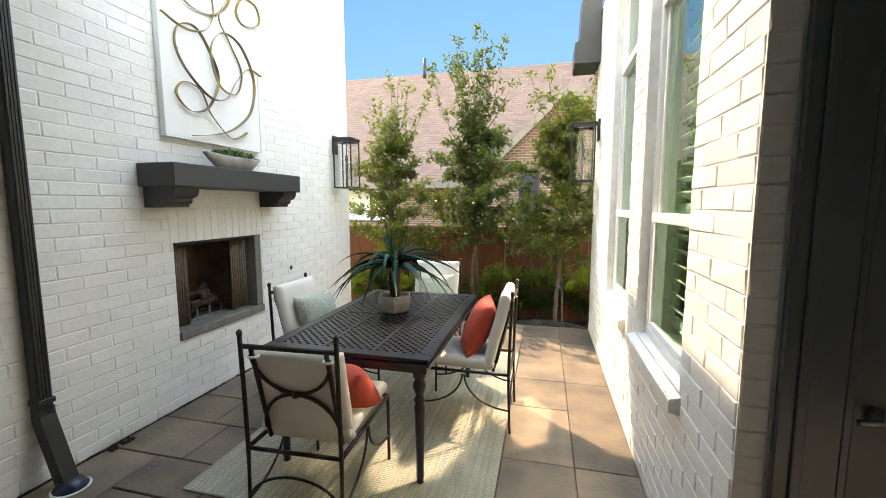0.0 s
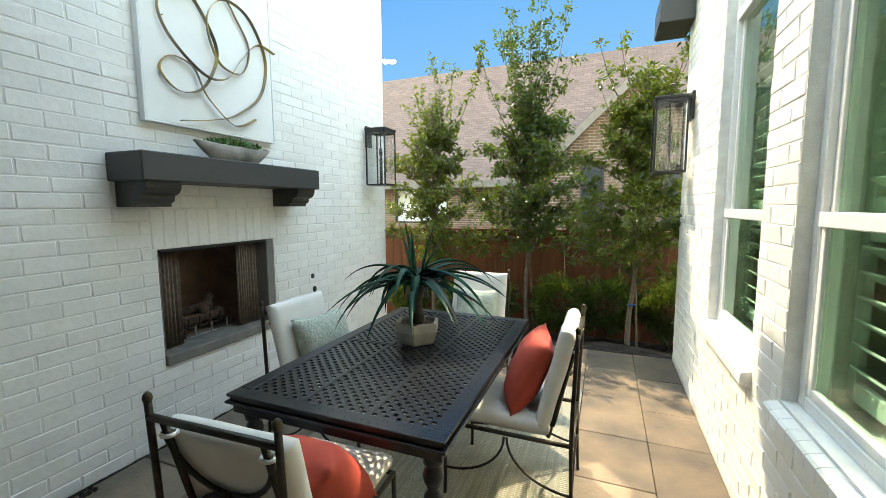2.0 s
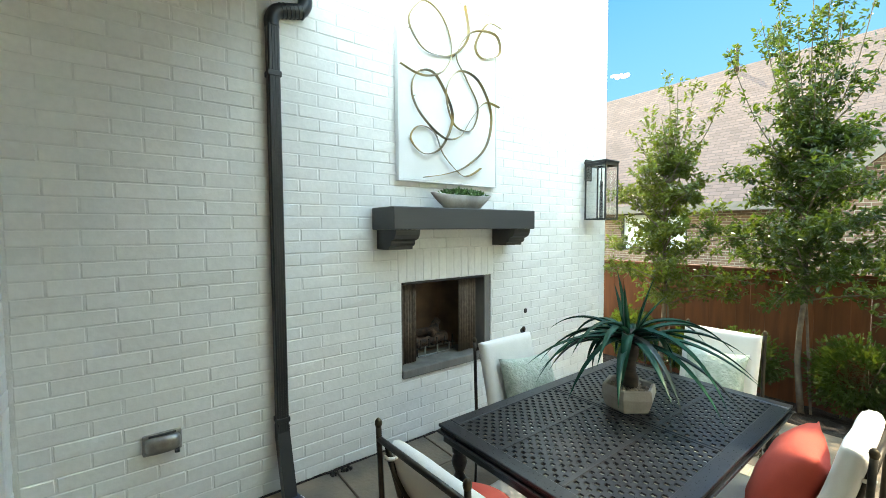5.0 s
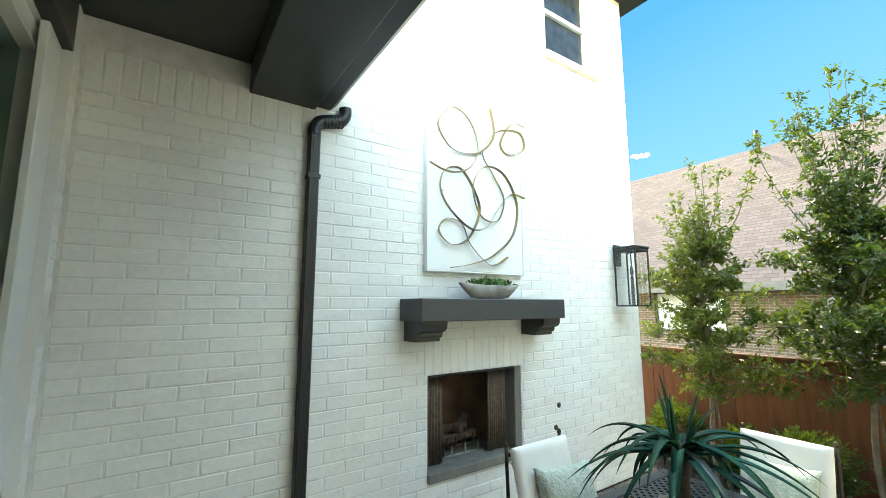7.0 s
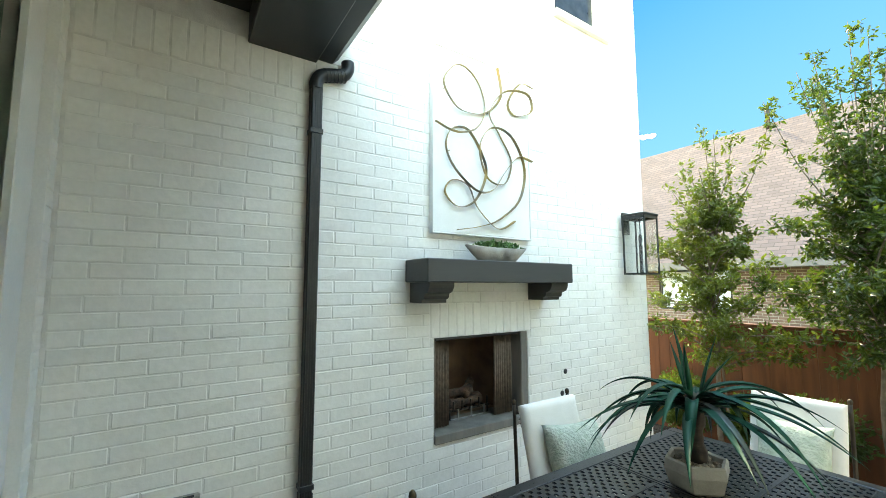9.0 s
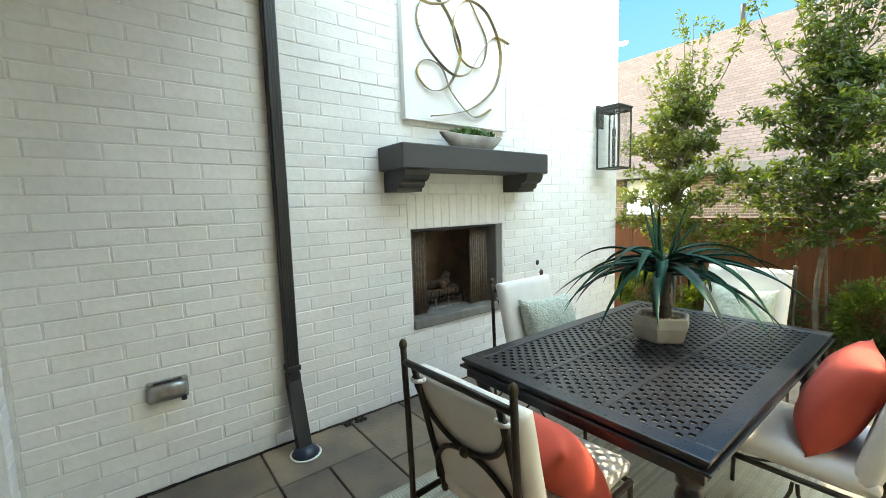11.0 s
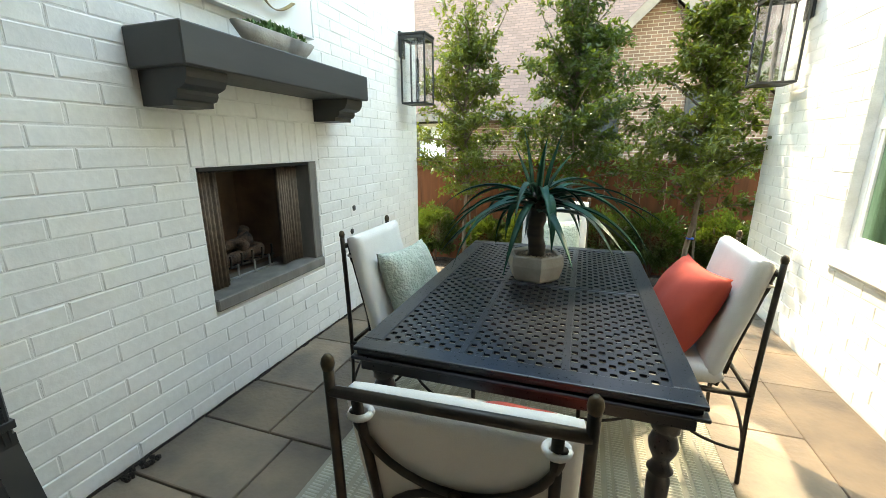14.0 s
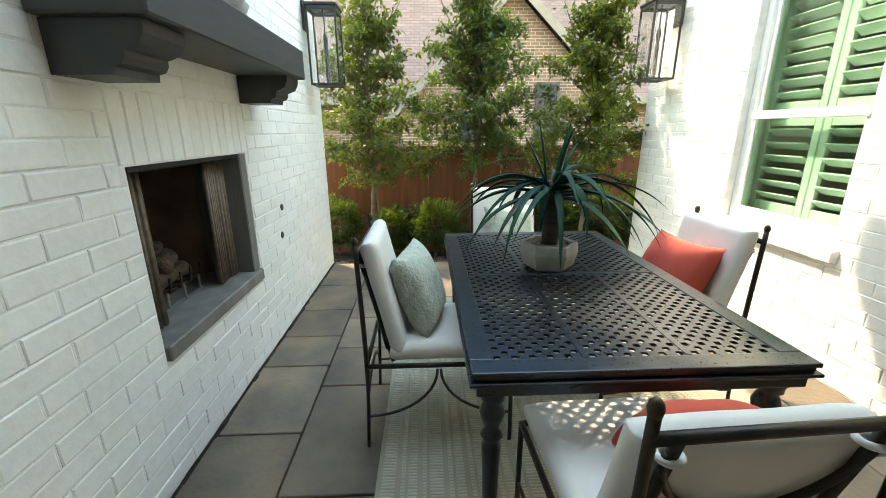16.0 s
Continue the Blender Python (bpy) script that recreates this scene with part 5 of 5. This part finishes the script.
# sunny side
column(0.10, 0.52, (0.885, 1.45, 2.1, 2.95, 3.62, 4.12, 4.75, 5.3, 5.755))
column(0.52, EX, (1.92, 2.45, 2.95, 4.12, 4.55, 5.15, 5.755))
column(0.52, 1.25, (0.885, 1.5, 1.92))
column(1.25, 2.58, (0.885, 1.4, 1.92))
for a, b, c, d in slabs:
    g = 0.0045 if b < -1.0 else 0.0016
    bm = boxed(-(b - a) / 2 + g, (b - a) / 2 - g, -(d - c) / 2 + g, (d - c) / 2 - g, -0.024, 0.0, bevel=0.004)
    o = new("paver", mesh_of(bm, "paver", M_PAVER))
    o.parent = floor
    o.location = ((a + b) / 2, (c + d) / 2, random.uniform(-0.003, 0.0))


# ---------------------------------------------------------------- bricks
def brick_data(u0, u1, v0, v1, jit):
    """Corners of one brick as (depth, along, up): a recessed back, a rounded proud front."""
    e, j = 0.005, jit
    back = [(-0.010, u0, v0), (-0.010, u1, v0), (-0.010, u1, v1), (-0.010, u0, v1)]
    mid = [(0.000, u0, v0), (0.000, u1, v0), (0.000, u1, v1), (0.000, u0, v1)]
    front = [(0.0026 + j[0], u0 + e, v0 + e), (0.0026 + j[1], u1 - e, v0 + e), (0.0026 + j[2], u1 - e, v1 - e), (0.0026 + j[3], u0 + e, v1 - e)]
    f = [(8, 9, 10, 11)]
    for q in range(4):
        r = (q + 1) % 4
        f += [(q, r, 4 + r, 4 + q), (4 + q, 4 + r, 8 + r, 8 + q)]
    return back + mid + front, f


def lay_bricks(wall, to_world, flip, u0, u1, z0, z1, holes, soldiers, near, seed):
    """Running bond over a wall: near bricks are pieces of their own, the rest one joined mesh."""
    random.seed(seed)
    variants = []
    for _ in range(9):
        variants.append([random.uniform(-0.0018, 0.0030) for _ in range(4)])
    verts, faces, count = [], [], 0
    cache = {}

    def emit(a, b, c, d, k):
        nonlocal count
        jit = variants[k % 9]
        if near(a, b, c, d) and count < 300:
            key = (round(b - a, 2), round(d - c, 3), k % 9)
            if key not in cache:
                v, f = brick_data(-(b - a) / 2, (b - a) / 2, -(d - c) / 2, (d - c) / 2, jit)
                me = bpy.data.meshes.new("brick")
                me.from_pydata([to_world(p, 0, 0) for p in v], [], [q[::-1] for q in f] if flip else f)
                me.materials.append(M_BRICK)
                cache[key] = me
            o = new("brick", cache[key])
            o.parent = wall
            o.location = Vector(to_world((0, (a + b) / 2, (c + d) / 2), 1, 1)) + Vector(to_world((random.uniform(-0.001, 0.0012), 0, 0), 0, 0))
            count += 1
        else:
            v, f = brick_data(a, b, c, d, jit)
            n = len(verts)
            verts.extend(to_world(p, 1, 1) for p in v)
            faces.extend(tuple(n + i for i in (q[::-1] if flip else q)) for q in f)
    rows = int(math.ceil((z1 - z0) / COURSE))
    k = 0
    for r in range(rows):
        c, d = z0 + r * COURSE + JOINT / 2, min(z0 + (r + 1) * COURSE, z1) - JOINT / 2
        if d - c < 0.02:
            continue
        u = u0 - (PITCH / 2 if r % 2 else 0) - random.uniform(0, 0.012)
        while u < u1:
            spans = [(max(u, u0), min(u + PITCH, u1))]
            for h in holes:
                if h[2] < d - 0.012 and h[3] > c + 0.012:
                    spans = [s for a, b in spans for s in ((a, min(b, h[0])), (max(a, h[1]), b)) if s[1] - s[0] > 0.03]
            for a, b in spans:
                if b - a > 0.03:
                    g, h0 = (0.0018, 0.0036, 0.0055, 0.0030)[(k * 7 + r) % 4], (0.0008, 0.0016, 0.0028)[(k * 5 + r * 2) % 3]
                    emit(a + g, b - g, c - JOINT / 2 + h0, d + JOINT / 2 - h0, k)
                    k += 1
            u += PITCH
    for s0, s1, c, d in soldiers:
        n = round((s1 - s0) / COURSE)
        for i in range(n):
            emit(s0 + (s1 - s0) * i / n + JOINT / 2, s0 + (s1 - s0) * (i + 1) / n - JOINT / 2, c + JOINT / 2, d - JOINT / 2, k)
            k += 1
    me = bpy.data.meshes.new("brick_courses")
    me.from_pydata(verts, [], faces)
    me.materials.append(M_BRICK_I)
    o = new("brick_courses", me)
    o.parent = wall
    o["kind"] = "stuff"


lay_bricks(wall_west, lambda p, s, _: (p[0] + (WX - 0.003) * s, p[1], p[2]), False, 0.97, 5.795, 0.0, 5.46,
           [FIRE, UPWIN, (2.99, 3.99, FIRE[3], FIRE[3] + 0.25), (0.97, 2.13, 2.83, 3.6)], [(2.99, 3.99, FIRE[3], FIRE[3] + 0.25), (0.97, 2.13, 2.83, 3.07)],
           lambda a, b, c, d: 1.0 < a < 3.9 and c < 2.05, 7)
lay_bricks(wall_east, lambda p, s, _: (-p[0] + (EX + 0.003) * s, p[1], p[2]), True, 1.922, 5.748, 0.0, 3.61,
           [(WIN_A[0] - 0.03, WIN_A[1] + 0.03, 0.655, 0.745), (WIN_B[0] - 0.03, WIN_B[1] + 0.03, 0.655, 0.745), WIN_A, WIN_B], [],
           lambda a, b, c, d: a < 5.0 and c < 2.0, 9)
lay_bricks(wall_return, lambda p, s, _: (p[1], -p[0] + 1.9205 * s, p[2]), False, EX + 0.001, 0.953, 0.0, 3.2, [], [], lambda a, b, c, d: True, 12)
lay_bricks(wall_south, lambda p, s, _: (p[1], p[0] + 0.9565 * s, p[2]), True, WX + 0.004, -2.192, 0.0, 2.94, [], [], lambda a, b, c, d: True, 14)
